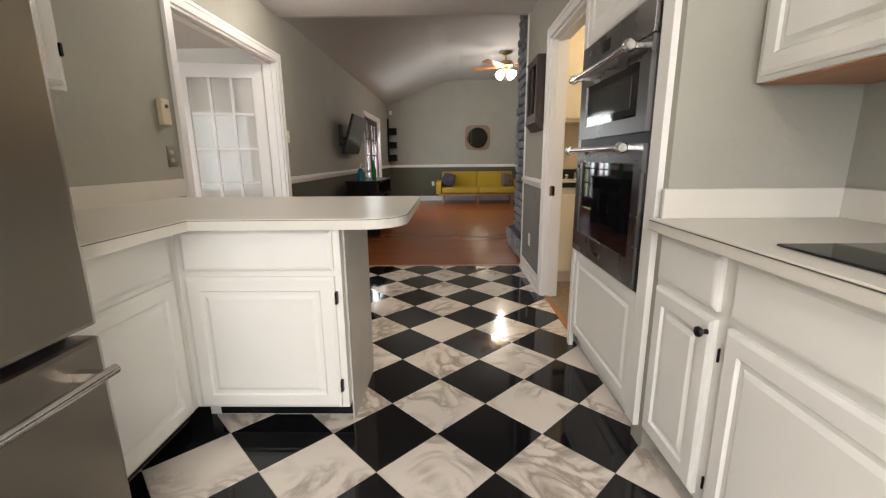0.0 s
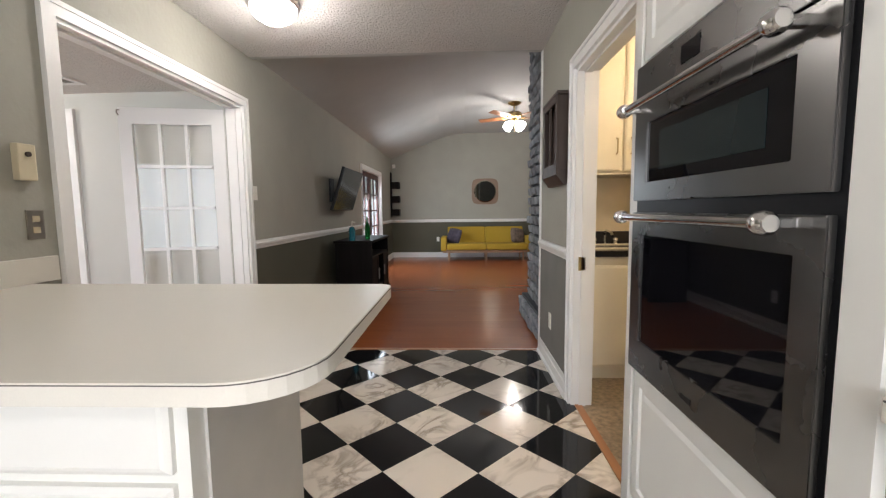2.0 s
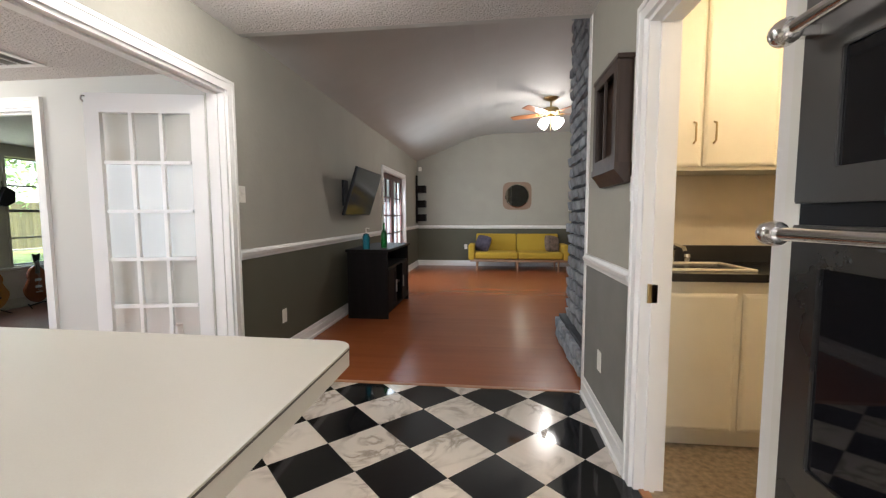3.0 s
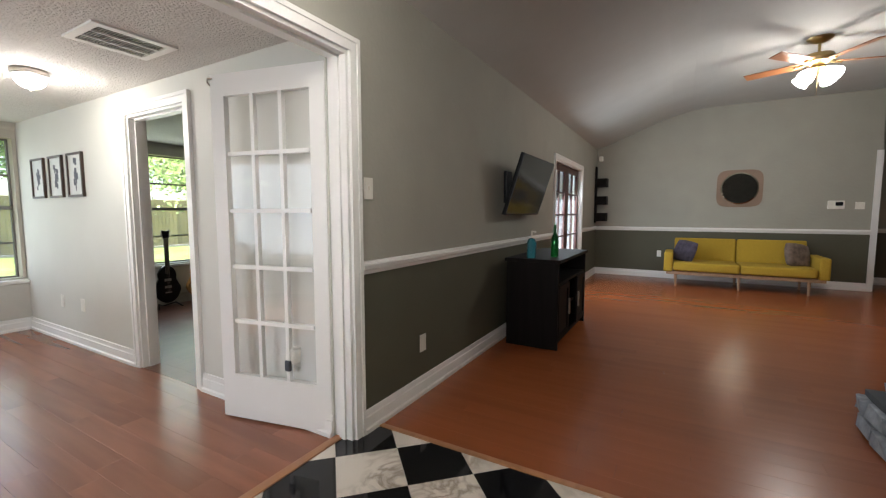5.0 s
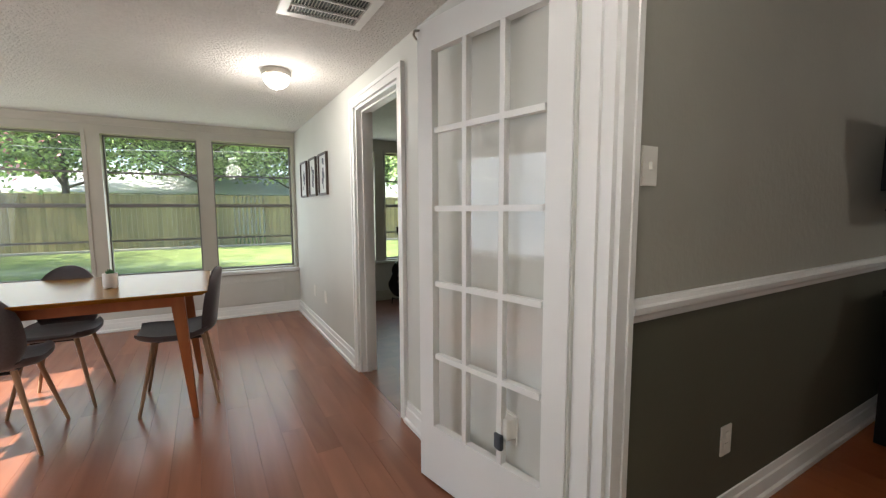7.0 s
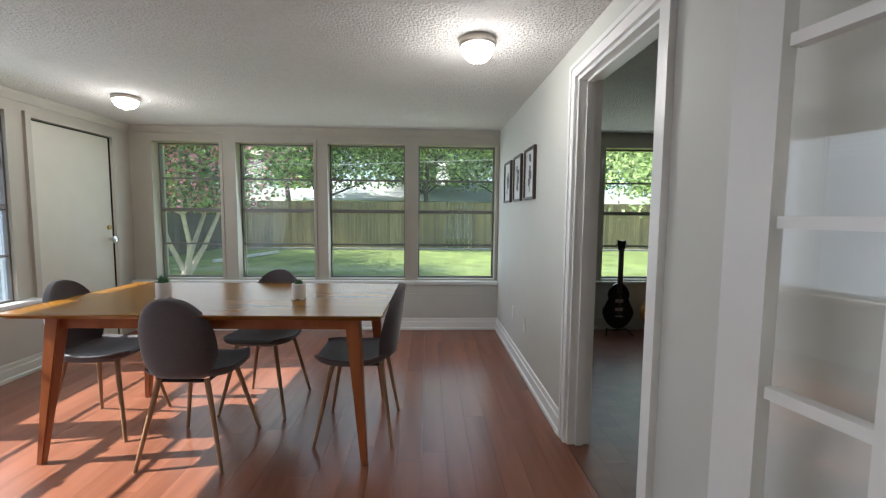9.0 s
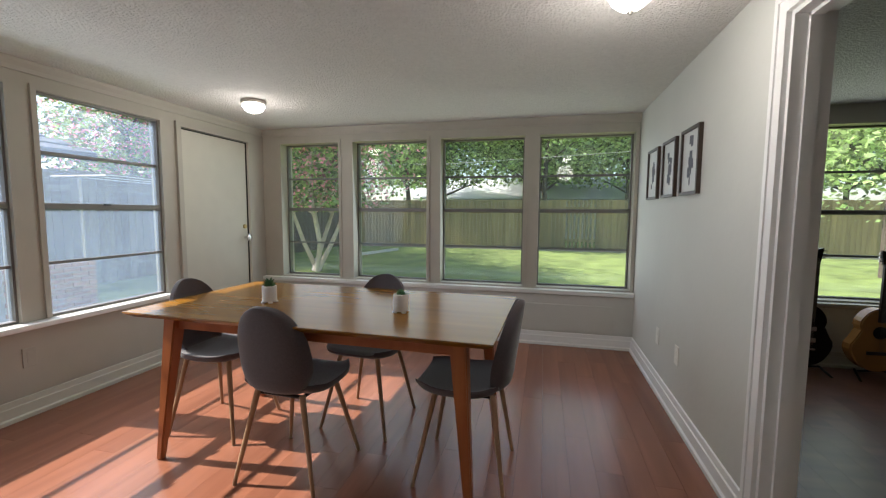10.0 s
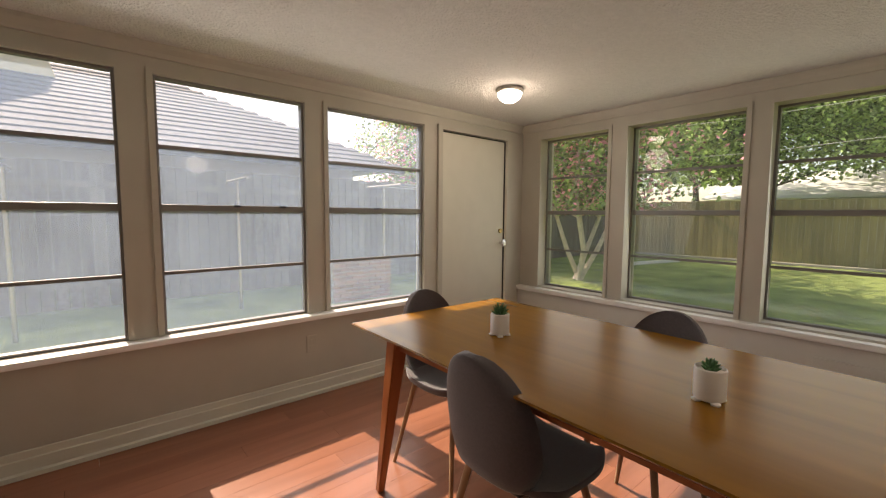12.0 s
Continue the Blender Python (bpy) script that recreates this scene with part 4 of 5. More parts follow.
def plate(name, axis, face, d, u, z, w, h, m, label, cat, slots=True):
    T = thing(name, (face, u, z) if axis == 1 else (u, face, z), label, cat)
    def P(u0, u1, v0, v1, k0, k1):
        f0, f1 = sorted((face + d * k0, face + d * k1))
        return (f0, f1, u0, u1, v0, v1) if axis == 1 else (u0, u1, f0, f1, v0, v1)
    part("cover", box(*P(u - w / 2, u + w / 2, z - h / 2, z + h / 2, 0, .006), bevel=.002), m, T)
    if slots:
        for s in (-1, 1):
            part("socket", box(*P(u - .014, u + .014, z + s * .022 - .012, z + s * .022 + .012, .006, .008)), M_ALM if m is M_NICKEL else m, T)
    else:
        part("toggle", box(*P(u - .005, u + .005, z - .01, z + .012, .006, .016)), m, T)
    return T


OUT = "white wall outlet on the lower wall"
plate("light_switch", 1, XL, 1, 6.11, 1.335, .07, .115, M_PLATE, "white light switch on the greige wall", "switch", False)
plate("wall_outlet", 1, XL + .003, 1, 6.64, .345, .07, .115, M_PLATE, OUT, "outlet")
plate("wall_outlet", 1, XL, 1, 4.315, 1.14, .07, .115, M_NICKEL, "metal-plated outlet above the worktop", "outlet")
plate("light_switch", 1, XR, -1, 5.288, 1.30, .066, .11, M_PLATE, "pale switch plate between the wall box and the pantry casing", "switch", False)
plate("wall_outlet", 1, XR - .003, -1, 5.75, .36, .07, .115, M_PLATE, OUT, "outlet")
plate("wall_outlet", 0, YF, -1, -5.07, .38, .07, .115, M_PLATE, "white wall outlet on the pale wall", "outlet")
plate("wall_outlet", 0, YF, -1, -4.64, .385, .07, .115, M_PLATE, "white wall outlet on the pale wall", "outlet")
plate("wall_outlet", 0, YB, 1, -3.70, .355, .07, .115, M_WTRIM, "painted-over outlet below the windows", "outlet")
plate("wall_outlet", 0, YF, -1, -1.895, .40, .07, .115, M_PLATE, "white outlet behind the open glass door", "outlet")
IN = thing("wall_intercom", (XL, 4.29, 1.38), "small almond plastic wall box with screws", "wall box")
part("cover", box(XL, XL + .03, 4.25, 4.32, 1.31, 1.45, bevel=.006), M_ALM, IN)
part("dial", lathe([(.010, 0), (.010, .008)], 12, (XL + .03, 4.285, 1.41), turn=Matrix.Rotation(radians(90), 3, 'Y')), M_BROWNWOOD, IN)

# thresholds
struct("threshold_dining", box(-1.615, -1.565, 4.47, 5.97, -.01, .006, bevel=.002), M_STRIP, "wooden threshold strip")
struct("threshold_living", box(XL, .9, YEDGE - .005, YEDGE + .03, -.01, .005, bevel=.002), M_STRIP, "wooden threshold strip")
struct("threshold_pantry", box(.87, .91, 4.36, 5.16, -.01, .006), M_STRIP, "wooden threshold strip")
struct("floor_pantry", box(.91, 2.6, 4.2, 6.06, -.03, 0), M_STONE, "mottled brown pantry floor")

# pantry
PC = thing("pantry_base_cabinet", (1.6, 5.8, 0), "cream painted base cabinet in the pantry", "cabinet")
part("body", boxes([(.975, 2.6, 5.52, 6.06, .09, .86), (.975, 2.6, 5.57, 6.06, 0, .09)]), M_CREAM, PC)
part("worktop", box(.972, 2.6, 5.49, 6.06, .86, .90, bevel=.003), mat("black_laminate", (.015, .015, .018), .2), PC)
part("backsplash", box(.972, 2.6, 6.04, 6.06, .90, 1.0), mat("dark_laminate", (.02, .02, .022), .3), PC)
panel_door("door", PC, 0, 5.52, -1, 1.0, 1.42, .11, .80, m=M_CREAM, raised=False)
panel_door("door", PC, 0, 5.52, -1, 1.45, 1.87, .11, .80, m=M_CREAM, raised=False)
SK = thing("sink", (1.3, 5.75, .9), "cream sink with a chrome faucet in the dark worktop", "sink")
part("basin", boxes([(1.05, 1.55, 5.58, 5.61, .90, .912), (1.05, 1.55, 5.90, 5.93, .90, .912), (1.05, 1.08, 5.61, 5.90, .90, .912), (1.52, 1.55, 5.61, 5.90, .90, .912)], bevel=.003), M_CREAM, SK)
part("faucet", path_tube([(1.3, 5.96, .90), (1.3, 5.96, .98), (1.3, 5.93, 1.01), (1.3, 5.82, 1.0), (1.3, 5.80, .98)], .011), M_CHROME, SK, smooth=True)
for x in (1.22, 1.38):
    part("tap", lathe([(.018, .90), (.018, .93), (.024, .935), (.02, .955)], 12, (x, 5.96, 0)), M_CHROME, SK)
PU = thing("pantry_wall_cabinet", (1.6, 5.9, 1.45), "cream painted wall cabinet with brass pulls", "cabinet")
part("body", box(.975, 2.6, 5.76, 6.06, 1.42, 2.40), M_CREAM, PU)
for a, b, h in ((.985, 1.33, 1.29), (1.345, 1.70, 1.39)):
    panel_door("door", PU, 0, 5.76, -1, a, b, 1.44, 2.38, m=M_CREAM, raised=False)
    part("pull", path_tube([(h, 5.74, 1.56), (h, 5.715, 1.57), (h, 5.715, 1.66), (h, 5.74, 1.67)], .005), M_BRASS, PU, "brass bow pull")

# wooden wall box beside the pantry
KB = thing("wall_shelf_box", (.8, 5.62, 1.35), "dark walnut wall cabinet with a glazed front", "wall cabinet")
ky0, ky1, kx = 5.335, 5.74, .79
part("case", boxes([(kx, .85, ky0, ky0 + .016, 1.42, 1.87), (kx, .85, ky1 - .016, ky1, 1.42, 1.87), (kx - .015, .85, ky0 - .015, ky1 + .015, 1.87, 1.89), (kx, .85, ky0 + .016, ky1 - .016, 1.42, 1.44), (.84, .85, ky0 + .016, ky1 - .016, 1.44, 1.87)], bevel=.002), M_BROWNWOOD, KB)
part("door_frame", boxes([(kx - .012, kx, ky0, ky0 + .05, 1.42, 1.87), (kx - .012, kx, ky1 - .05, ky1, 1.42, 1.87), (kx - .012, kx, ky0 + .05, ky1 - .05, 1.42, 1.46), (kx - .012, kx, ky0 + .05, ky1 - .05, 1.83, 1.87), (kx - .012, kx, 5.53, 5.545, 1.46, 1.83)]), M_BROWNWOOD, KB)
part("base_moulding", prism([(.85, 1.33), (.82, 1.33), (.80, 1.36), (kx - .015, 1.39), (kx - .015, 1.42), (.85, 1.42)], 1, ky0 - .01, ky1 + .01), M_BROWNWOOD, KB)

# ---- living room ----
SF = thing("sofa", (.8, 12.5, 0), "mustard yellow two-seat futon sofa with short wooden legs", "sofa")
for a, b in ((-.10, .80), (.81, 1.72)):
    part("seat_cushion", box(a, b, 12.12, 12.82, .26, .40, bevel=.035, seg=3), M_MUSTARD, SF, smooth=True)
    bm = box(a, b, 0, .13, 0, .42, bevel=.035, seg=3)
    bmesh.ops.rotate(bm, verts=bm.verts[:], matrix=Matrix.Rotation(radians(-14), 3, 'X'))
    bmesh.ops.translate(bm, verts=bm.verts[:], vec=(0, 12.74, .37))
    part("backrest", bm, M_MUSTARD, SF, smooth=True)
for a, b in ((-.24, -.11), (1.73, 1.86)):
    part("arm", box(a, b, 12.14, 12.82, .24, .56, bevel=.03, seg=3), M_MUSTARD, SF, smooth=True)
part("base_rail", box(-.2, 1.82, 12.16, 12.80, .20, .25), M_CLEG, SF)
for x in (-.06, .80, 1.64):
    for y in (12.2, 12.75):
        part("leg", tube((x, y, .2), (x, y - (.02 if y < 12.5 else 0), 0), .024, .014), M_CLEG, SF, "tan wooden leg")


def pillow(x, y, z, rz, m, label):
    bm = bmesh.new()
    n = 10
    for s in (-1, 1):
        g = [[bm.verts.new((.19 * u / n * (1 - .10 * abs(v / n) ** 2), s * .06 * math.sqrt(max(0, (1 - (u / n) ** 4) * (1 - (v / n) ** 4))), .19 * v / n * (1 - .10 * abs(u / n) ** 2))) for v in range(-n, n + 1)] for u in range(-n, n + 1)]
        for i in range(2 * n):
            for j in range(2 * n):
                bm.faces.new((g[i][j], g[i + 1][j], g[i + 1][j + 1], g[i][j + 1]))
    bmesh.ops.remove_doubles(bm, verts=bm.verts[:], dist=.0005)
    bmesh.ops.recalc_face_normals(bm, faces=bm.faces[:])
    P = part("throw_pillow", bm, m, None, label, smooth=True, category="pillow")
    P.matrix_world = pose(x, y, z, -18, 8, rz)


pillow(.06, 12.52, .56, -35, mat("dark_patterned_fabric", (.06, .05, .07), .9, var=.45, scale=14), "dark patterned throw pillow on the sofa")
pillow(1.55, 12.54, .56, 30, mat("taupe_patterned_fabric", (.16, .12, .10), .9, var=.45, scale=14), "taupe patterned throw pillow on the sofa")

MR = thing("wall_mirror", (.82, 13.1, 1.63), "square tan-framed wall mirror with a round glass", "mirror")
pts = []
for i in range(48):
    c, s_ = math.cos(2 * math.pi * i / 48), math.sin(2 * math.pi * i / 48)
    k = (abs(c) ** 5 + abs(s_) ** 5) ** (-1 / 5)
    pts.append((.825 + .325 * k * c, 1.625 + .315 * k * s_))
part("frame", prism([(u, v) for u, v in pts], 1, 13.07, 13.1), M_MIRFRAME, MR)
part("mirror_glass", lathe([(.27, 0), (.27, .006), (.25, .01)], 48, (.825, 13.07, 1.625), turn=Matrix.Rotation(radians(90), 3, 'X')), M_MIRROR, MR)
TH = thing("thermostat", (2.08, 13.1, 1.33), "white thermostat with a dark display", "thermostat")
part("case", box(1.98, 2.18, 13.07, 13.1, 1.27, 1.40, bevel=.008), M_PLATE, TH)
part("display", box(2.07, 2.16, 13.067, 13.07, 1.32, 1.38), M_BGLASS, TH)
plate("light_switch", 0, 13.1, -1, 2.36, 1.32, .11, .11, M_PLATE, "white light switch plate", "switch", False)
plate("wall_outlet", 0, 13.097, -1, 2.02, .42, .07, .115, M_PLATE, OUT, "outlet")
plate("wall_outlet", 0, 13.097, -1, -.35, .45, .07, .115, M_PLATE, OUT, "outlet")

SH = thing("corner_shelf", (-1.42, 13.0, 1.1), "black wooden wall shelf with three boxes", "shelf")
part("upright", box(-1.49, -1.465, 12.85, 12.97, 1.02, 2.1), M_DARKWOOD, SH)
for z in (1.05, 1.37, 1.71):
    part("shelf_box", box(-1.465, -1.28, 12.86, 13.09, z, z + .16, bevel=.004), M_DARKWOOD, SH, "black shelf box")

# television on its arm
TV = thing("television", (-1.3, 8.3, 1.45), "flat television tilted down on a black wall arm", "television")
part("screen_case", box(-.035, 0, -.485, .485, -.28, .28, bevel=.006), M_BLACK, TV, local=True)
part("screen", box(0, .003, -.475, .475, -.265, .27), mat("gray_gloss_screen", (.035, .04, .045), .12, var=0), TV, "dark glossy screen", local=True)
part("back_cover", box(-.07, -.035, -.3, .3, -.22, .1, bevel=.01), M_BLACK, TV, local=True)
TV.matrix_world = pose(-1.295, 8.30, 1.451, 0, 18, 0)

WA = thing("wall_arm_mount", (XL, 8.3, 1.4), "black metal television wall arm", "wall mount")
part("bracket", box(XL, XL + .03, 8.08, 8.22, 1.30, 1.60, bevel=.004), M_BLACK, WA)
part("arm", boxes([(XL + .03, -1.36, 8.2, 8.24, 1.38, 1.43)]), M_BLACK, WA)

MC = thing("media_cabinet", (-1.15, 8.5, 0), "espresso media cabinet with open shelves and barn-style doors", "cabinet")
cx0, cx1, cy0, cy1, cz = -1.40, -.93, 7.93, 9.12, .80
part("case", boxes([(cx0, cx1, cy0, cy0 + .03, 0, cz - .03), (cx0, cx1, cy1 - .03, cy1, 0, cz - .03), (cx0, cx0 + .02, cy0 + .03, cy1 - .03, .05, cz - .03), (cx0 + .02, cx1 - .01, cy0 + .03, cy1 - .03, .05, .08), (cx0 + .02, cx1 - .01, cy0 + .03, cy1 - .03, .56, .585)], bevel=.002), M_DARKWOOD, MC)
part("top", box(cx0 - .015, cx1 + .02, cy0 - .02, cy1 + .02, cz - .03, cz, bevel=.004), M_DARKWOOD, MC)
part("shelf", box(cx0 + .02, cx1 - .03, cy0 + .42, cy1 - .42, .32, .34), M_DARKWOOD, MC)
for a, b in ((cy0 + .03, cy0 + .42), (cy1 - .42, cy1 - .03)):
    part("door", boxes([(cx1 - .015, cx1 + .005, a, a + .05, .08, .56), (cx1 - .015, cx1 + .005, b - .05, b, .08, .56), (cx1 - .015, cx1 + .005, a + .05, b - .05, .08, .13), (cx1 - .015, cx1 + .005, a + .05, b - .05, .51, .56), (cx1 - .01, cx1 - .005, a + .05, b - .05, .13, .51)]), M_DARKWOOD, MC)
    part("handle", box(cx1 + .005, cx1 + .02, b - .03 if a < 8.2 else a + .02, b - .02 if a < 8.2 else a + .03, .25, .40), M_NICKEL, MC)
M_BOTG = mat("green_bottle_glass", (.02, .30, .06), .05, var=0, trans=.7)
M_BOTB = mat("blue_soap", (.05, .35, .45), .08, var=0, trans=.6)
B1 = thing("bottle", (-1.05, 8.25, cz), "green glass bottle on the media cabinet", "bottle")
part("glass_body", lathe([(.034, cz), (.036, cz + .01), (.036, cz + .15), (.028, cz + .19), (.013, cz + .22), (.012, cz + .29), (.015, cz + .295)], 20, (-1.05, 8.25, 0)), M_BOTG, B1, smooth=True)
B2 = thing("soap_bottle", (-1.2, 8.0, cz), "clear pump bottle with blue liquid on the media cabinet", "bottle")
part("liquid_body", lathe([(.04, cz), (.042, cz + .01), (.042, cz + .14), (.03, cz + .17), (.014, cz + .18)], 20, (-1.2, 8.02, 0)), M_BOTB, B2, smooth=True)
part("pump", path_tube([(-1.2, 8.02, cz + .18), (-1.2, 8.02, cz + .24), (-1.16, 8.02, cz + .235)], .007), M_PLATE, B2, "clear plastic pump")

# patio door
for k, (a, b) in enumerate(((9.94, 10.755), (10.765, 11.58))):
    PD = glazed_leaf("patio_door", (-1.56, a), (-1.56, b), .02, 1.91, 2, 5, M_REDWOOD, .10, "dark mahogany glazed patio door", bottom=.22, topr=.10, t=.04, pane=M_PANE)
lining("jamb_patio", 1, XL - WT - .001, XL + .001, 9.92, 11.6, 1.92)
VB = thing("vertical_blind", (-1.66, 10.75, 0), "pale vertical blind outside the dark glazed door", "blind")
for i in range(18):
    y = 9.98 + i * .092
    part("slat", prism([(-1.70, y), (-1.66, y + .055), (-1.659, y + .054), (-1.699, y - .001)], 2, .05, 1.9), M_BLIND, VB, "pale vertical slat")

# ceiling fan
FX, FY, FZT = 1.17, 10.3, 3.05
FN = thing("ceiling_fan", (FX, FY, FZT), "brass ceiling fan with wooden blades and lit glass shades", "ceiling fan")
part("canopy", lathe([(.115, FZT), (.105, FZT - .02), (.035, FZT - .055)], 24, (FX, FY, 0)), M_BRASS, FN, smooth=True)
part("downrod", tube((FX, FY, FZT - .05), (FX, FY, FZT - .17), .012), M_BRASS, FN)
part("motor", lathe([(.04, FZT - .15), (.12, FZT - .17), (.14, FZT - .21), (.13, FZT - .25), (.06, FZT - .28), (.07, FZT - .31), (.05, FZT - .34)], 32, (FX, FY, 0)), M_BRASS, FN, smooth=True)
for i in range(5):
    a = radians(12 + 72 * i)
    bm = box(.15, .66, -.065, .065, -.004, .004, bevel=.003)
    bmesh.ops.rotate(bm, verts=bm.verts[:], matrix=Matrix.Rotation(a, 3, 'Z') @ Matrix.Rotation(radians(12), 3, 'X'))
    bmesh.ops.translate(bm, verts=bm.verts[:], vec=(FX, FY, FZT - .25))
    part("blade", bm, wood("fan_blade_wood", (.30, .12, .05), (.20, .08, .03), .3, 0) if i == 0 else bpy.data.materials["fan_blade_wood"], FN, "reddish-brown wooden blade")
    d = Vector((math.cos(a), math.sin(a), 0))
    part("blade_iron", tube(Vector((FX, FY, FZT - .25)) + d * .10, Vector((FX, FY, FZT - .255)) + d * .2, .012, .02), M_BRASS, FN)
for i in range(4):
    a = radians(45 + 90 * i)
    d = Vector((math.cos(a), math.sin(a), -.8)).normalized()
    q = (-d).to_track_quat("Z", "Y").to_matrix()
    p = Vector((FX, FY, FZT - .33)) + Vector((math.cos(a), math.sin(a), 0)) * .06
    o = part("lamp_shade", lathe([(.078, -.15), (.070, -.115), (.052, -.06), (.027, -.015), (.02, 0)], 20, p, turn=q), M_LAMP, FN, "lit frosted tulip shade", smooth=True)
    o.visible_shadow = False
part("pull_chain", tube((FX, FY, FZT - .34), (FX, FY, FZT - .60), .002, n=6), M_BRASS, FN)

# framed prints, vent
for k, (a, b) in enumerate(((-4.72, -4.42), (-5.12, -4.83), (-5.54, -5.24))):
    FP = thing("framed_print", ((a + b) / 2, YF, 1.53), "small dark-framed print on the pale wall", "picture", "row of framed prints")
    z0, z1 = 1.345, 1.72
    part("frame", boxes([(a, a + .018, YF - .022, YF, z0, z1), (b - .018, b, YF - .022, YF, z0, z1), (a + .018, b - .018, YF - .022, YF, z0, z0 + .018), (a + .018, b - .018, YF - .022, YF, z1 - .018, z1)]), M_BROWNWOOD, FP, "dark wooden frame")
    part("mat_board", box(a + .018, b - .018, YF - .01, YF - .002, z0 + .018, z1 - .018), mat("print_paper", (.60, .60, .58), .5) if k == 0 else bpy.data.materials["print_paper"], FP, "pale gray print")
    bm = bmesh.new()
    random.seed(5 + k)
    for i in range(16):
        px, pz = (a + b) / 2 + random.gauss(0, .022), 1.53 + random.gauss(0, .05)
        w, h = random.uniform(.008, .022), random.uniform(.01, .03)
        bx(bm, px - w, px + w, YF - .0105 - i * .00003, YF - .01, pz - h, pz + h)
    part("print_motif", bm, mat("ink_gray", (.10, .10, .12), .7) if k == 0 else bpy.data.materials["ink_gray"], FP, "dark ink blot")
random.seed(0)
VT = thing("ceiling_vent", (-2.7, 5.5, DTOP), "white metal return vent with dark slots in the ceiling", "vent")
vx0, vx1, vy0, vy1 = -2.80, -2.50, 5.33, 5.68
part("backing", box(vx0 + .03, vx1 - .03, vy0 + .03, vy1 - .03, DTOP - .004, DTOP - .002), M_BLACK, VT)
part("frame", boxes([(vx0 - .02, vx0 + .02, vy0 - .02, vy1 + .02, DTOP - .01, DTOP), (vx1 - .02, vx1 + .02, vy0 - .02, vy1 + .02, DTOP - .01, DTOP), (vx0 + .02, vx1 - .02, vy0 - .02, vy0 + .02, DTOP - .01, DTOP), (vx0 + .02, vx1 - .02, vy1 - .02, vy1 + .02, DTOP - .01, DTOP)] + [(vx0 + (vx1 - vx0) * i / 3 - .005, vx0 + (vx1 - vx0) * i / 3 + .005, vy0 + .02, vy1 - .02, DTOP - .012, DTOP - .004) for i in (1, 2)]), M_WHITE, VT)
for i in range(1, 22):
    part("slat", box(vx0 + .02, vx1 - .02, vy0 + .02 + .0142 * i - .0015, vy0 + .02 + .0142 * i + .0015, DTOP - .009, DTOP - .004), M_NICKEL, VT)

# back door of the dining room
BD = thing("back_door", (-5.27, 2.11, 0), "closed cream flush door with a deadbolt and knob", "door")
BD["kind"] = "structure"
part("door_slab", box(-5.665, -4.88, 2.09, 2.125, 0, 1.925, bevel=.003), M_DOORP, BD)
part("door_frame", boxes([(-5.74, -5.68, 2.13, 2.155, 0, 1.98), (-4.865, -4.82, 2.13, 2.155, 0, 1.98), (-5.68, -4.865, 2.13, 2.155, 1.94, 1.98)]), M_WTRIM, BD)
part("weather_strip", boxes([(-5.678, -5.666, 2.122, 2.130, 0, 1.935), (-5.666, -4.875, 2.122, 2.130, 1.926, 1.934)]), M_BLACK, BD)
part("door_knob", lathe([(.012, 0), (.012, .03), (.036, .045), (.036, .062), (.018, .072)], 20, (-5.62, 2.125, .965), turn=Matrix.Rotation(radians(-90), 3, 'X')), M_CHROME, BD, "round door knob", smooth=True)
part("deadbolt", lathe([(.022, 0), (.020, .014)], 16, (-5.62, 2.125, 1.08), turn=Matrix.Rotation(radians(-90), 3, 'X')), M_BRASS, BD, "brass deadbolt")

for i, x in enumerate((-3.27, -3.54, -4.24)):
    SL = thing("sash_latch", (x, GY + .04, 1.27), "small dark metal latch on the window rail", "latch", "sash latches")
    part("latch_body", box(x - .02, x + .02, GY + .035, GY + .055, 1.268, 1.28, bevel=.003), M_BLACK, SL)
PG = thing("plug_in_freshener", (-1.895, YF, .40), "white plug-in with a dark cap on an outlet", "air freshener")
part("plug_body", box(-1.93, -1.86, YF - .05, YF - .001, .37, .45, bevel=.01), M_PLATE, PG)
part("cap", box(-1.915, -1.875, YF - .07, YF - .05, .33, .39, bevel=.008), M_BLUEG, PG, "dark gray cap")
HK = thing("door_hook", (-2.33, 5.78, 1.93), "small metal hook at the top of the open glass door", "hook")
part("hook_wire", path_tube([(-2.33, 5.79, 1.945), (-2.33, 5.765, 1.94), (-2.33, 5.76, 1.92), (-2.33, 5.775, 1.905)], .005), M_NICKEL, HK)
AS = thing("alarm_sensor", (-1.42, 13.05, 2.25), "small white alarm sensor in the corner", "sensor")
part("sensor_case", box(-1.46, -1.39, 13.03, 13.1, 2.22, 2.31, bevel=.01), M_PLATE, AS)
LT = thing("door_strike", (.86, 5.16, .86), "brass strike plate on the pantry door jamb", "latch")
part("strike_plate", box(.875, .915, 5.150, 5.162, .82, .90, bevel=.002), M_BRASS, LT)

# ---- fireplace ----
FP0 = thing("fireplace", (1.3, 6.8, 0), "gray-blue painted rough brick chimney breast with a raised hearth", "fireplace")
part("core", boxes([(.985, 1.9, 6.20, 7.41, 0, 3.05), (.905, 1.9, 6.20, 7.50, 0, .22)]), M_MORTG, FP0)


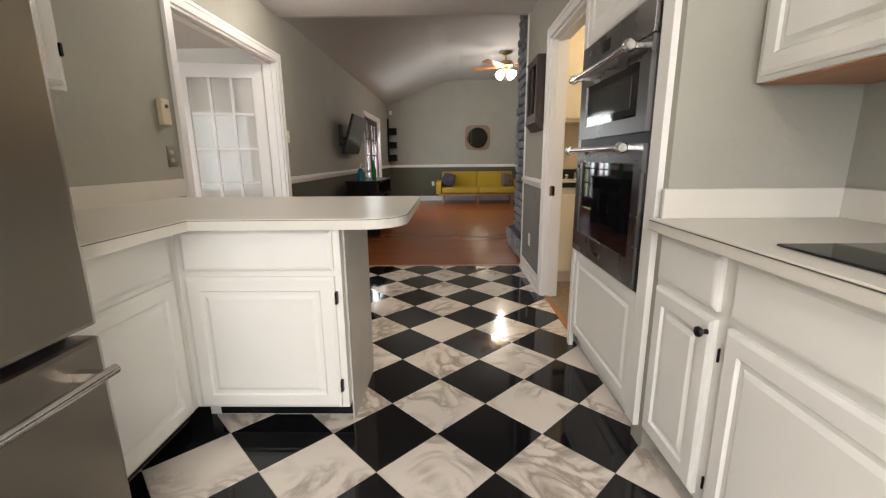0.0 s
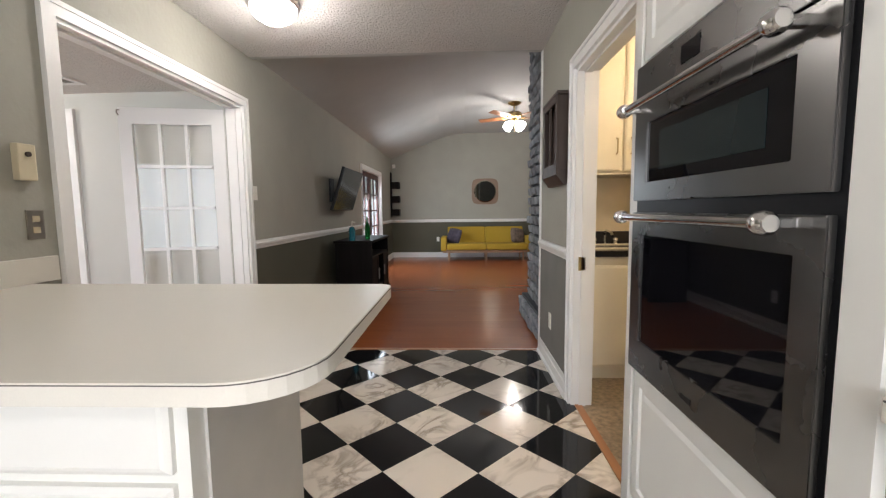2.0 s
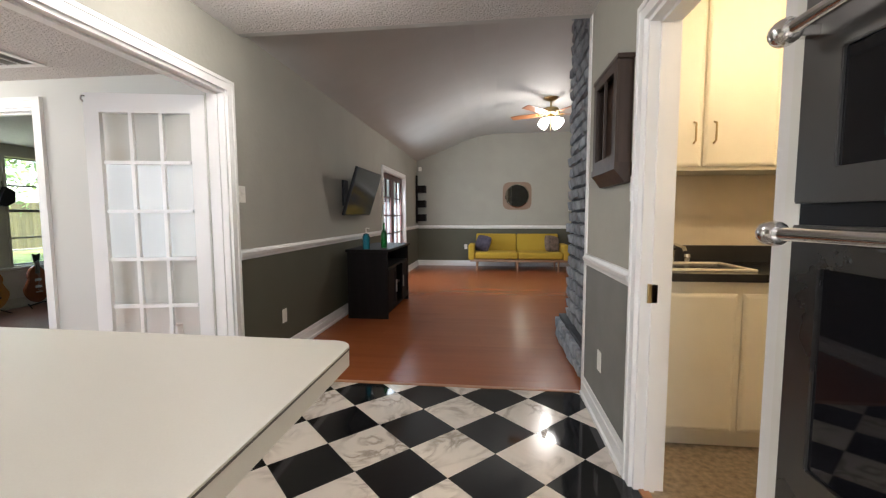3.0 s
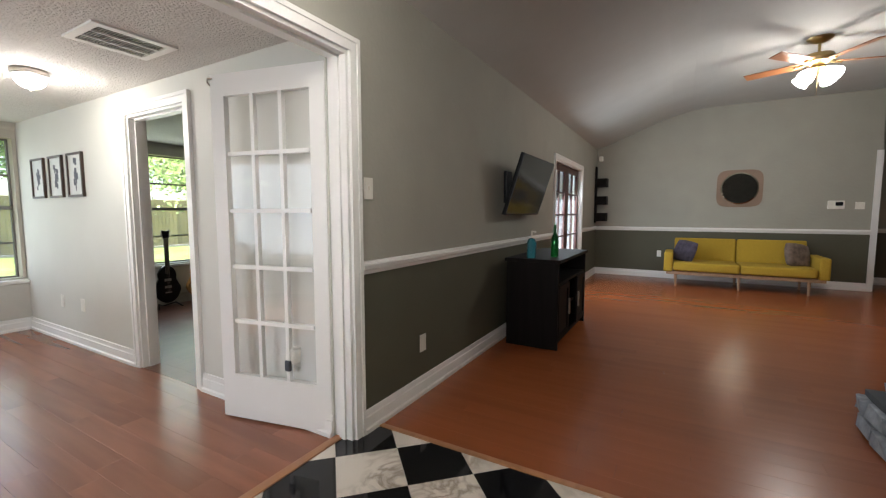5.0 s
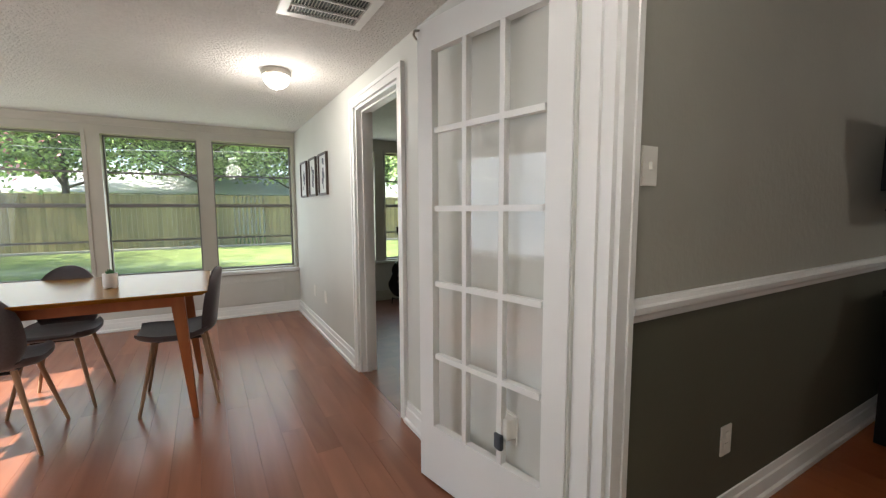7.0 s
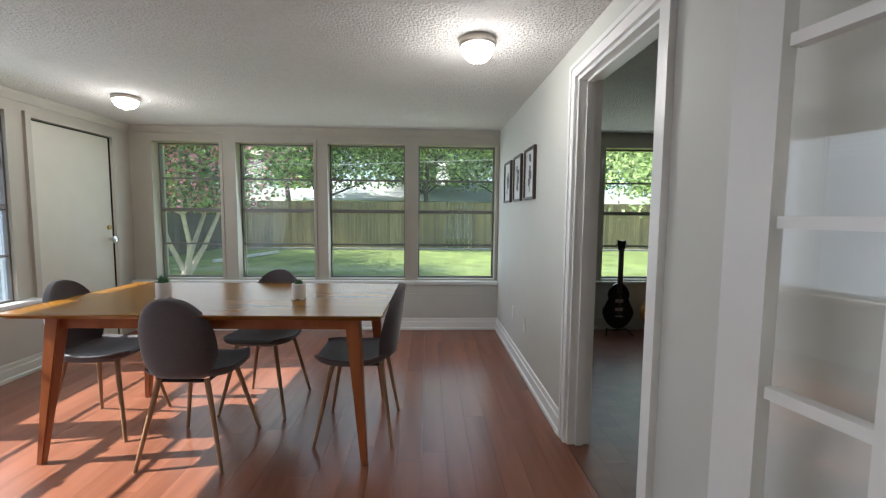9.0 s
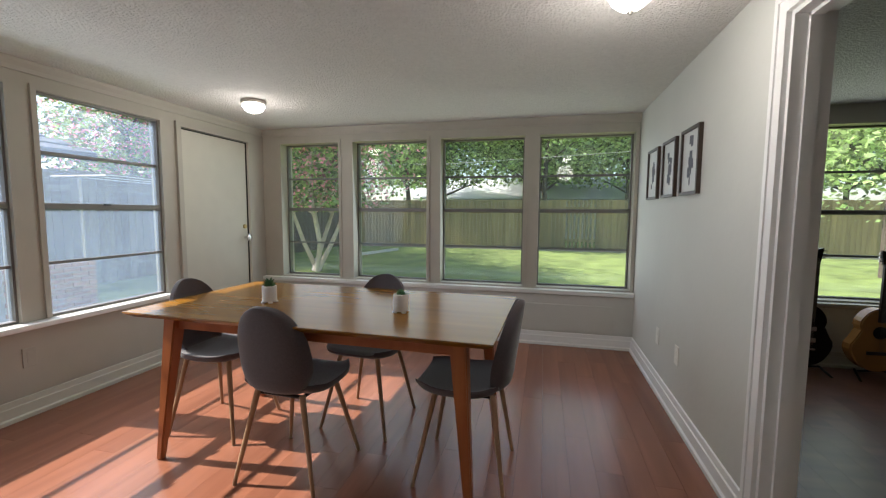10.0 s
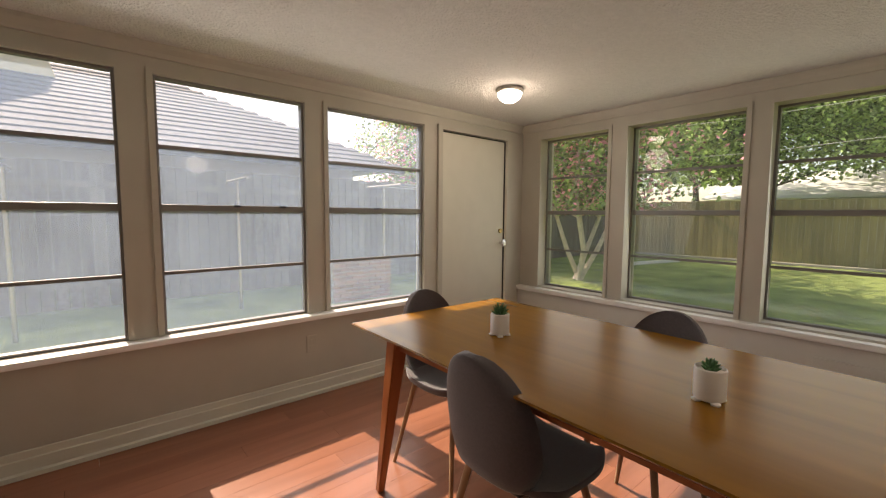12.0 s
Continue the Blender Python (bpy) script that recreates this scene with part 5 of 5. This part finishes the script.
def brick_face(T, rnd, x, y0, y1, z0, z1, h=.10, L=.215, d=.03):
    """Bricks on a face that looks to -x."""
    meshes = []
    for k in range(5):
        bm = box(-d, d * .5, 0, L - .014, 0, h - .018, bevel=.008, seg=1)
        for v in bm.verts:
            v.co += Vector((rnd.uniform(-.010, .010), rnd.uniform(-.006, .006), rnd.uniform(-.007, .007)))
        me = bpy.data.meshes.new("brick")
        bm.to_mesh(me)
        bm.free()
        me.materials.append(M_BRICKG)
        meshes.append(me)
    j, z = 0, z0
    while z + h <= z1 + .001:
        y = y0 - (L / 2 if j % 2 else 0)
        while y < y1 - .03:
            a, b = max(y, y0), min(y + L, y1)
            if b - a > .05:
                o = new("brick", rnd.choice(meshes))
                o.parent = T
                o.location = Vector((x - rnd.uniform(0, .012), a, z + .006)) - ORG[T]
                o.scale = (1, (b - a) / L, 1)
            y += L
        j += 1
        z += h


# ---- outdoors ----
def fence(name, a, b, z0, z1, m, label, w=.14, gap=()):
    a, b = Vector((*a, 0)), Vector((*b, 0))
    n = int((b - a).length / (w + .006))
    F = thing(name, (a.x, a.y, z0), label, "fence", turn=math.degrees(math.atan2(b.y - a.y, b.x - a.x)))
    rnd = random.Random(3)
    bm = bmesh.new()
    for i in range(n):
        x = i * (w + .006)
        slit = gap and gap[0] < i < gap[1]
        bx(bm, x, x + (w - .05 if slit else w), -.01, .01, 0, z1 - z0 + rnd.uniform(-.015, .015))
    part("board", bm, m, F, local=True, kind="stuff")
    part("rail", boxes([(0, (b - a).length, .012, .05, h, h + .09) for h in (.3, z1 - z0 - .35)]), m, F, local=True)
    return F


def tree(name, x, y, h, r, m, label, seed, trunks=1, bark=None, leaves=2600, z=-.13, low=.35, flowers=0, size=.16):
    rnd = random.Random(seed)
    T = thing(name, (x, y, z), label, "tree")
    rnd.random()
    bark = bark or M_BARKD
    tb = bmesh.new()
    tips = []
    for k in range(trunks):
        a = rnd.uniform(0, 6.28) if trunks > 1 else 0
        lean = .42 if trunks > 1 else .08
        p = Vector((x + .07 * math.cos(a) * (trunks > 1), y + .07 * math.sin(a) * (trunks > 1), z))
        if trunks > 1:
            a = 1.57 + (k - (trunks - 1) / 2) * 6.28 / trunks * .9
        rad = (.062 if trunks > 1 else .16)
        for s in range(5):
            q = p + Vector((math.cos(a) * lean * h * .13 + rnd.uniform(-.1, .1), math.sin(a) * lean * h * .13 + rnd.uniform(-.1, .1), h * .15))
            tube(p, q, rad, rad * .8, 8, tb)
            rad *= .8
            p = q
            if s >= 1:
                for _ in range(3):
                    b = rnd.uniform(0, 6.28)
                    e = p + Vector((math.cos(b) * r * rnd.uniform(.3, .8), math.sin(b) * r * rnd.uniform(.3, .8), rnd.uniform(.1, .25) * h))
                    tube(p, e, rad * .55, rad * .15, 6, tb)
                    tips += [e, (p + e) / 2]
        tips.append(p)
    part("trunk", tb, bark, T, smooth=True)
    clumps = []
    for _ in range(26):
        u = Vector((rnd.gauss(0, 1), rnd.gauss(0, 1), rnd.gauss(0, 1))).normalized() * rnd.uniform(.35, 1)
        clumps.append(Vector((x + u.x * r, y + u.y * r, z + h * (low + 1) / 2 + u.z * h * (1 - low) / 2)))
    clumps += tips
    for nm, mm, cnt in (("crown", m, leaves), ("blossom", M_PINK, flowers)):
        if not cnt:
            continue
        verts, faces = [], []
        for i in range(cnt):
            c = rnd.choice(clumps)
            s = r * .20
            p = c + Vector((rnd.gauss(0, s), rnd.gauss(0, s), rnd.gauss(0, s * .75)))
            if p.z < z + h * low * .75:
                continue
            u = Vector((rnd.gauss(0, 1), rnd.gauss(0, 1), rnd.gauss(0, .6))).normalized()
            v = u.cross(Vector((rnd.gauss(0, 1), rnd.gauss(0, 1), rnd.gauss(0, 1)))).normalized()
            L = size * rnd.uniform(.6, 1.3)
            k = len(verts)
            verts += [p - u * L * .5, p + v * L * .28, p + u * L * .5 - Vector((0, 0, L * .1)), p - v * L * .28]
            faces.append((k, k + 1, k + 2, k + 3))
        me = bpy.data.meshes.new(nm)
        org = ORG[T]
        me.from_pydata([tuple(q - org) for q in verts], [], faces)
        me.materials.append(mm)
        o = new(nm, me)
        o.parent = T
        o["kind"] = "stuff"
    return T


GZ = -.13
fence("wooden_fence", (-18.5, -2.9), (-18.5, 24.0), GZ, 1.75, M_FENCE, "weathered cedar board fence across the lawn", gap=(59, 68))
fence("wooden_fence", (-18.4, -2.9), (4.0, -2.9), GZ, 1.93, M_GFENCE, "gray weathered board fence close to the house")
struct("lawn_edging", box(-17.75, -17.6, -2.8, 20, GZ, GZ + .07, bevel=.01), M_MORTR, "pale stone edging along the fence")
edge_bar = struct("garden_edging", prism([(-13.1, -.66), (-16.1, .03), (-16.12, -.05), (-13.12, -.74)], 2, -.13, -.05), M_PLATE)
tree("crape_myrtle", -10.5, .05, 4.4, 1.75, M_LEAF, "crape myrtle with pale trunks and pink blossom", 11, trunks=5, bark=M_BARK, leaves=17000, flowers=5200, low=.42, size=.11)
tree("shade_tree", -19.8, .8, 7.0, 3.0, M_LEAF, "leafy shade tree just beyond the fence", 5, leaves=15000, low=.47, size=.17)
tree("shade_tree", -19.8, 5.2, 7.6, 3.6, M_LEAF2, "leafy shade tree just beyond the fence", 6, leaves=15000, low=.47, size=.17)
tree("shade_tree", -13.0, 12.5, 7.0, 3.2, M_LEAF2, "leafy shade tree near the fence", 9, leaves=11000, low=.22, size=.16)
tree("background_tree", -22, -1.5, 9, 4.0, M_LEAF, "tall tree beyond the fence", 12, leaves=20000, low=.4, size=.28)
tree("background_tree", -27, 5.0, 9, 4.5, M_LEAF, "tall tree beyond the fence", 13, leaves=20000, low=.45, size=.3)
tree("background_tree", -28, 14.0, 9, 4.5, M_LEAF, "tall tree beyond the fence", 15, leaves=20000, low=.45, size=.3)
tree("background_tree", -24.5, 9.0, 8, 3.8, M_LEAF2, "tall tree beyond the fence", 17, leaves=11000, low=.45, size=.24)
tree("background_tree", -24.0, 18.0, 8, 3.8, M_LEAF2, "tall tree beyond the fence", 18, leaves=10000, low=.42, size=.24)
tree("blossom_tree", -11.2, -5.9, 5.6, 2.3, M_LEAF, "crape myrtle with pink blossom behind the gray fence", 21, leaves=12000, flowers=4000, low=.25, size=.13)
tree("background_tree", -14.5, -7.2, 9, 3.6, M_LEAF2, "tall tree with pink blossom beyond the fence", 14, leaves=13000, flowers=1500, low=.25, size=.2)

# clothes-line posts, wires and a low brick wall
for k, (x, y) in enumerate(((-1.95, -1.3), (-4.2, -1.5), (-6.35, -1.1))):
    CP_ = thing("clothesline_post", (x, y, GZ), "thin galvanised clothesline post in the side yard", "post", "clothesline posts")
    part("post", tube((x, y, GZ), (x, y, 1.72), .022, n=10), M_CHROME if k < 0 else M_NICKEL, CP_)
    part("crossbar", tube((x, y - .5, 1.70), (x, y + .5, 1.70), .018, n=8), M_NICKEL, CP_)
for dy in (-.4, 0, .4):
    WI = thing("clothesline_wire", (-6.35, -1.1 + dy, 1.72), "pale thin clothesline wire in the yard", "wire", "clothesline wires")
    part("wire", path_tube([(-6.35, -1.1 + dy, 1.72), (-8.5, -1.0 + dy, 1.68), (-11.0, -.9 + dy, 1.75)], .004, 5), M_PLATE, WI)
for z0_, z1_ in ((3.0, 3.3), (3.9, 4.0)):
    WI = thing("power_line", (-15.5, -3, z0_), "overhead power line beyond the yard", "wire", "power lines")
    part("cable", path_tube([(-15.5, -8, z0_), (-15.5, 2, z0_ - .15), (-15.5, 12, z1_), (-15.5, 22, z1_ + .3)], .008, 5), M_PLATE, WI)
LW = thing("brick_planter", (-5.9, -1.05, GZ), "low orange brick planter wall in the side yard", "planter")
part("core", box(-6.40, -5.37, -1.09, -.99, GZ, .52), M_MORTR, LW)
bme = bpy.data.meshes.new("planter_brick")
tb = box(0, .195, 0, .03, 0, .055, bevel=.004, seg=1)
tb.to_mesh(bme)
tb.free()
bme.materials.append(M_BRICKR)
for j in range(10):
    for i in range(6):
        x = -6.40 + i * .205 - (.1 if j % 2 else 0)
        lo_x, hi_x = max(x, -6.40), min(x + .195, -5.37)
        if hi_x - lo_x < .03:
            continue
        o = new("brick", bme)
        o.parent = LW
        o.location = Vector((lo_x, -1.0, GZ + .01 + j * .066)) - ORG[LW]
        o.scale = ((hi_x - lo_x) / .195, 1, 1)

# neighbour's house and far house
NH = thing("neighbour_house", (-2, -8, GZ), "neighbouring house with a gray shingle roof and a beige gable", "house")
part("wall", box(-8.0, 6, -16, -5.2, GZ, 2.45), M_MORTR, NH)
rf = bmesh.new()
e = [(-9.3, -4.7), (6.6, -4.7), (6.6, -16.5), (-9.3, -16.5)]
lo = [rf.verts.new((x, y, 2.45)) for x, y in e]
r0, r1 = rf.verts.new((-4.8, -10.0, 5.0)), rf.verts.new((2.6, -10.0, 5.0))
for f in ((lo[0], lo[1], r1, r0), (lo[1], lo[2], r1), (lo[2], lo[3], r0, r1), (lo[3], lo[0], r0), (lo[3], lo[2], lo[1], lo[0])):
    rf.faces.new(f)
part("roof", rf, M_SHINGLE, NH, "gray shingle hip roof")
rows = bmesh.new()
for k in range(16):
    t0 = k / 16
    y, z = -4.7 - 5.3 * t0, 2.45 + 2.55 * t0
    xl, xr = -9.3 + 4.5 * t0, 6.6 - 4.0 * t0
    prism([(y + .01, z + .006), (y - .30, z + .152), (y - .30, z + .185), (y + .01, z + .06)], 0, xl, xr, rows)
part("shingle_course", rows, mat("dark_shingle", (.17, .17, .19), .9, var=.3, scale=9), NH, kind="stuff")
part("fascia", box(-9.3, 6.6, -4.72, -4.68, 2.33, 2.46), mat("dark_fascia_paint", (.10, .10, .11), .6), NH, "dark fascia board")
part("gable", prism([(-2.3, 3.95), (-2.0, 4.9), (-.5, 6.0), (3.0, 6.0), (3.0, 3.6)], 1, -8.9, -8.5), mat("beige_siding", (.9, .74, .55), .7), NH, "beige gable end")
FH = thing("far_house", (-30, 4, GZ), "far house with a pale low roof beyond the fence", "house")
# Wall colour paled to stand in for the sunlit yard behind the fence slits.
part("wall", box(-33, -25.5, -1.5, 9, GZ, 2.1), mat("bright_yard_backdrop", (.66, .62, .56), .8), FH)
part("roof", prism([(-24.4, 2.0), (-29.0, 3.4), (-33.7, 1.95)], 1, -2.2, 9.8), M_ROOFW, FH, "pale low roof")


# guitars
M_GBLACK = mat("black_lacquer", (.008, .008, .009), .08)
M_GSPRUCE = mat("amber_spruce", (.42, .20, .06), .2)
M_GBLUE = mat("blue_lacquer", (.03, .10, .22), .12)
M_GSUN = mat("brown_sunburst", (.20, .06, .025), .15)


def guitar(x, y, turn, m, label, acoustic, h=.98):
    G = thing("guitar", (x, y, 0), label, "guitar")
    w = .20 if acoustic else .165
    d = .09 if acoustic else .045
    pts = []
    for i in range(40):
        a = 2 * math.pi * i / 40
        s, c = math.cos(a), math.sin(a)
        z = .24 * (1 - s)
        t = z / .48
        r = w * (1 - .30 * math.exp(-((t - .58) / .13) ** 2)) * (1 if t < .58 else .80)
        pts.append((c * r * min(1, abs(math.sin(math.acos(max(-1, min(1, s))))) ** -.35 if abs(c) > .05 else 1), z + .06))
    bm = prism(pts, 0, -d / 2, d / 2)
    bmesh.ops.bevel(bm, geom=[e_ for e_ in bm.edges if abs(e_.verts[0].co.x - e_.verts[1].co.x) < 1e-6], offset=.008, segments=2, affect='EDGES')
    part("body", bm, m, G, local=True)
    part("neck", box(d / 2 - .005, d / 2 + .018, -.024, .024, .44, h - .10, bevel=.004), M_BROWNWOOD, G, local=True)
    part("headstock", prism([(-.03, h - .11), (.03, h - .11), (.045, h), (0, h - .015), (-.045, h)], 0, d / 2 - .008, d / 2 + .008), M_GBLACK if not acoustic else M_BROWNWOOD, G, local=True)
    for k in range(3):
        for s in (-1, 1):
            part("tuning_peg", box(d / 2 - .004, d / 2 + .004, s * .045 - .012, s * .045 + .012, h - .085 + k * .028, h - .073 + k * .028), M_CHROME, G, local=True)
    if acoustic:
        part("sound_hole", lathe([(.048, 0), (.048, .002)], 24, (d / 2, 0, .36), turn=Matrix.Rotation(radians(90), 3, 'Y')), M_BLACK, G, local=True)
        part("bridge", box(d / 2, d / 2 + .008, -.08, .08, .19, .215), M_BROWNWOOD, G, local=True)
    else:
        for z in (.25, .34):
            part("pickup", box(d / 2, d / 2 + .008, -.04, .04, z, z + .035, bevel=.002), M_CHROME, G, local=True)
        part("bridge", box(d / 2, d / 2 + .012, -.04, .04, .19, .205), M_CHROME, G, local=True)
    part("strings", boxes([(d / 2 + .0185, d / 2 + .0195, -.015 + .006 * k, -.014 + .006 * k, .2, h - .08) for k in range(6)]), M_CHROME, G, local=True, kind="stuff")
    part("stand", path_tube([(d / 2 + .06, -.14, .0), (-.02, -.10, .05), (-.14, 0, .0), (-.02, .10, .05), (d / 2 + .06, .14, .0)], .008), M_BLACK, G, "black folding guitar stand", local=True)
    bmesh_tilt = pose(x, y, 0, 0, 0, turn)
    G.matrix_world = bmesh_tilt
    return G


guitar(-5.70, 7.17, -4, M_GBLACK, "black electric guitar on a floor stand below the window", False, .99)
guitar(-5.70, 7.60, 4, M_GSPRUCE, "amber acoustic guitar on a floor stand below the window", True, .98)
guitar(-5.70, 8.12, 0, M_GSUN, "brown sunburst electric guitar on a floor stand", False, .70)
guitar(-5.70, 8.46, 8, M_GBLUE, "blue electric guitar on a floor stand", False, .82)
HC = thing("hanging_cap", (-5.92, 7.99, 1.42), "small black cap that hangs on the window post", "cap")
part("cap_body", prism([(7.90, 1.33), (7.99, 1.31), (8.09, 1.37), (8.10, 1.50), (8.0, 1.56), (7.95, 1.46)], 0, -5.94, -5.87), M_BLACK, HC)
part("strap", path_tube([(-5.93, 8.0, 1.55), (-5.935, 8.0, 1.63)], .004), M_BLACK, HC)


# ---- floor pieces ----
def planks(name, x0, x1, y0, y1, w, L, m, label, joined):
    rnd = random.Random(8)
    F = tagged(new(name), label, "", "", "structure")
    F.location = (x0, y0, 0)
    big = bmesh.new()
    cache = {}
    n = int(math.ceil((y1 - y0) / w))
    for j in range(n):
        ya_, yb_ = y0 + j * w, min(y1, y0 + (j + 1) * w)
        x = x0 - rnd.uniform(0, L)
        while x < x1:
            a, b = max(x, x0), min(x + L, x1)
            if b - a > .02:
                c = (a + .0004, b - .0004, ya_ + .0004, yb_ - .0004, -.012, 0)
                if joined:
                    bx(big, *c)
                else:
                    key = (round(b - a, 3), round(yb_ - ya_, 3))
                    if key not in cache:
                        t = box(0, b - a - .0008, 0, yb_ - ya_ - .0008, -.012, 0)
                        me = bpy.data.meshes.new("plank")
                        t.to_mesh(me)
                        t.free()
                        me.materials.append(m)
                        cache[key] = me
                    o = new("plank", cache[key])
                    o.parent = F
                    o.location = (c[0] - x0, c[2] - y0, 0)
            x += L
    if joined:
        me = bpy.data.meshes.new("planks")
        bmesh.ops.translate(big, verts=big.verts[:], vec=(-x0, -y0, 0))
        big.to_mesh(me)
        me.materials.append(m)
        o = new("planks", me)
        o.parent = F
        o["kind"] = "stuff"
    big.free()
    return F


planks("floor_dining", XF, -1.61, YB, YF, .125, 1.2, M_FLOOR, "red-brown laminate plank floor", False)
planks("floor_living", XL, 4.0, YEDGE + .03, 14.0, .125, 1.2, M_FLOOR2, "orange-brown laminate plank floor", False)
planks("floor_music", -5.9, -1.62, 5.942, 9.0, .125, 1.2, M_DFLOOR, "dark brown plank floor", True)

# checkered tiles, laid on the diagonal
TX, TY, TH_ = .26, 4.5, .2168
floor_tiles = tagged(new("floor_kitchen"), "polished black and white marble tiles laid on the diagonal", "", "", "structure")
struct("grout", boxes([(-1.565, 1.43, .1, YEDGE, -.03, -.0025)]), M_GROUT, "pale grout bed")


def clip(poly, ax, lim, keep_less):
    out = []
    for p, q in zip(poly, poly[1:] + poly[:1]):
        ip, iq = (p[ax] <= lim) == keep_less, (q[ax] <= lim) == keep_less
        if ip:
            out.append(p)
        if ip != iq:
            t = (lim - p[ax]) / (q[ax] - p[ax])
            out.append((p[0] + t * (q[0] - p[0]), p[1] + t * (q[1] - p[1])))
    return out


full = {}
for i in range(-10, 8):
    for j in range(-21, 9):
        if (i + j) % 2 == 0:
            continue
        cx, cy, s = TX + i * TH_, TY + j * TH_, TH_ - .0018
        poly = [(cx + s, cy), (cx, cy + s), (cx - s, cy), (cx, cy - s)]
        black = j % 2 == 1
        out = poly
        for ax, lim, less in ((0, -1.565, False), (0, .868, True), (1, .12, False), (1, YEDGE - .006, True)):
            out = clip(out, ax, lim, less) if len(out) > 2 else []
        if len(out) < 3 or max(p[0] for p in out) - min(p[0] for p in out) < .01:
            continue
        mm = M_BTILE if black else M_MARBLE
        whole = out == poly
        if whole and black in full:
            me = full[black]
        else:
            bm = prism([(p[0] - cx, p[1] - cy) for p in out], 2, -.012, 0)
            me = bpy.data.meshes.new("tile")
            bm.to_mesh(me)
            bm.free()
            me.materials.append(mm)
            if whole:
                full[black] = me
        o = new("tile", me)
        o.parent = floor_tiles
        o.location = (cx, cy, 0)

rb = random.Random(4)
brick_face(FP0, rb, .985, 6.20, 7.41, .22, 3.05)
brick_face(FP0, rb, .905, 6.20, 7.50, 0, .22)
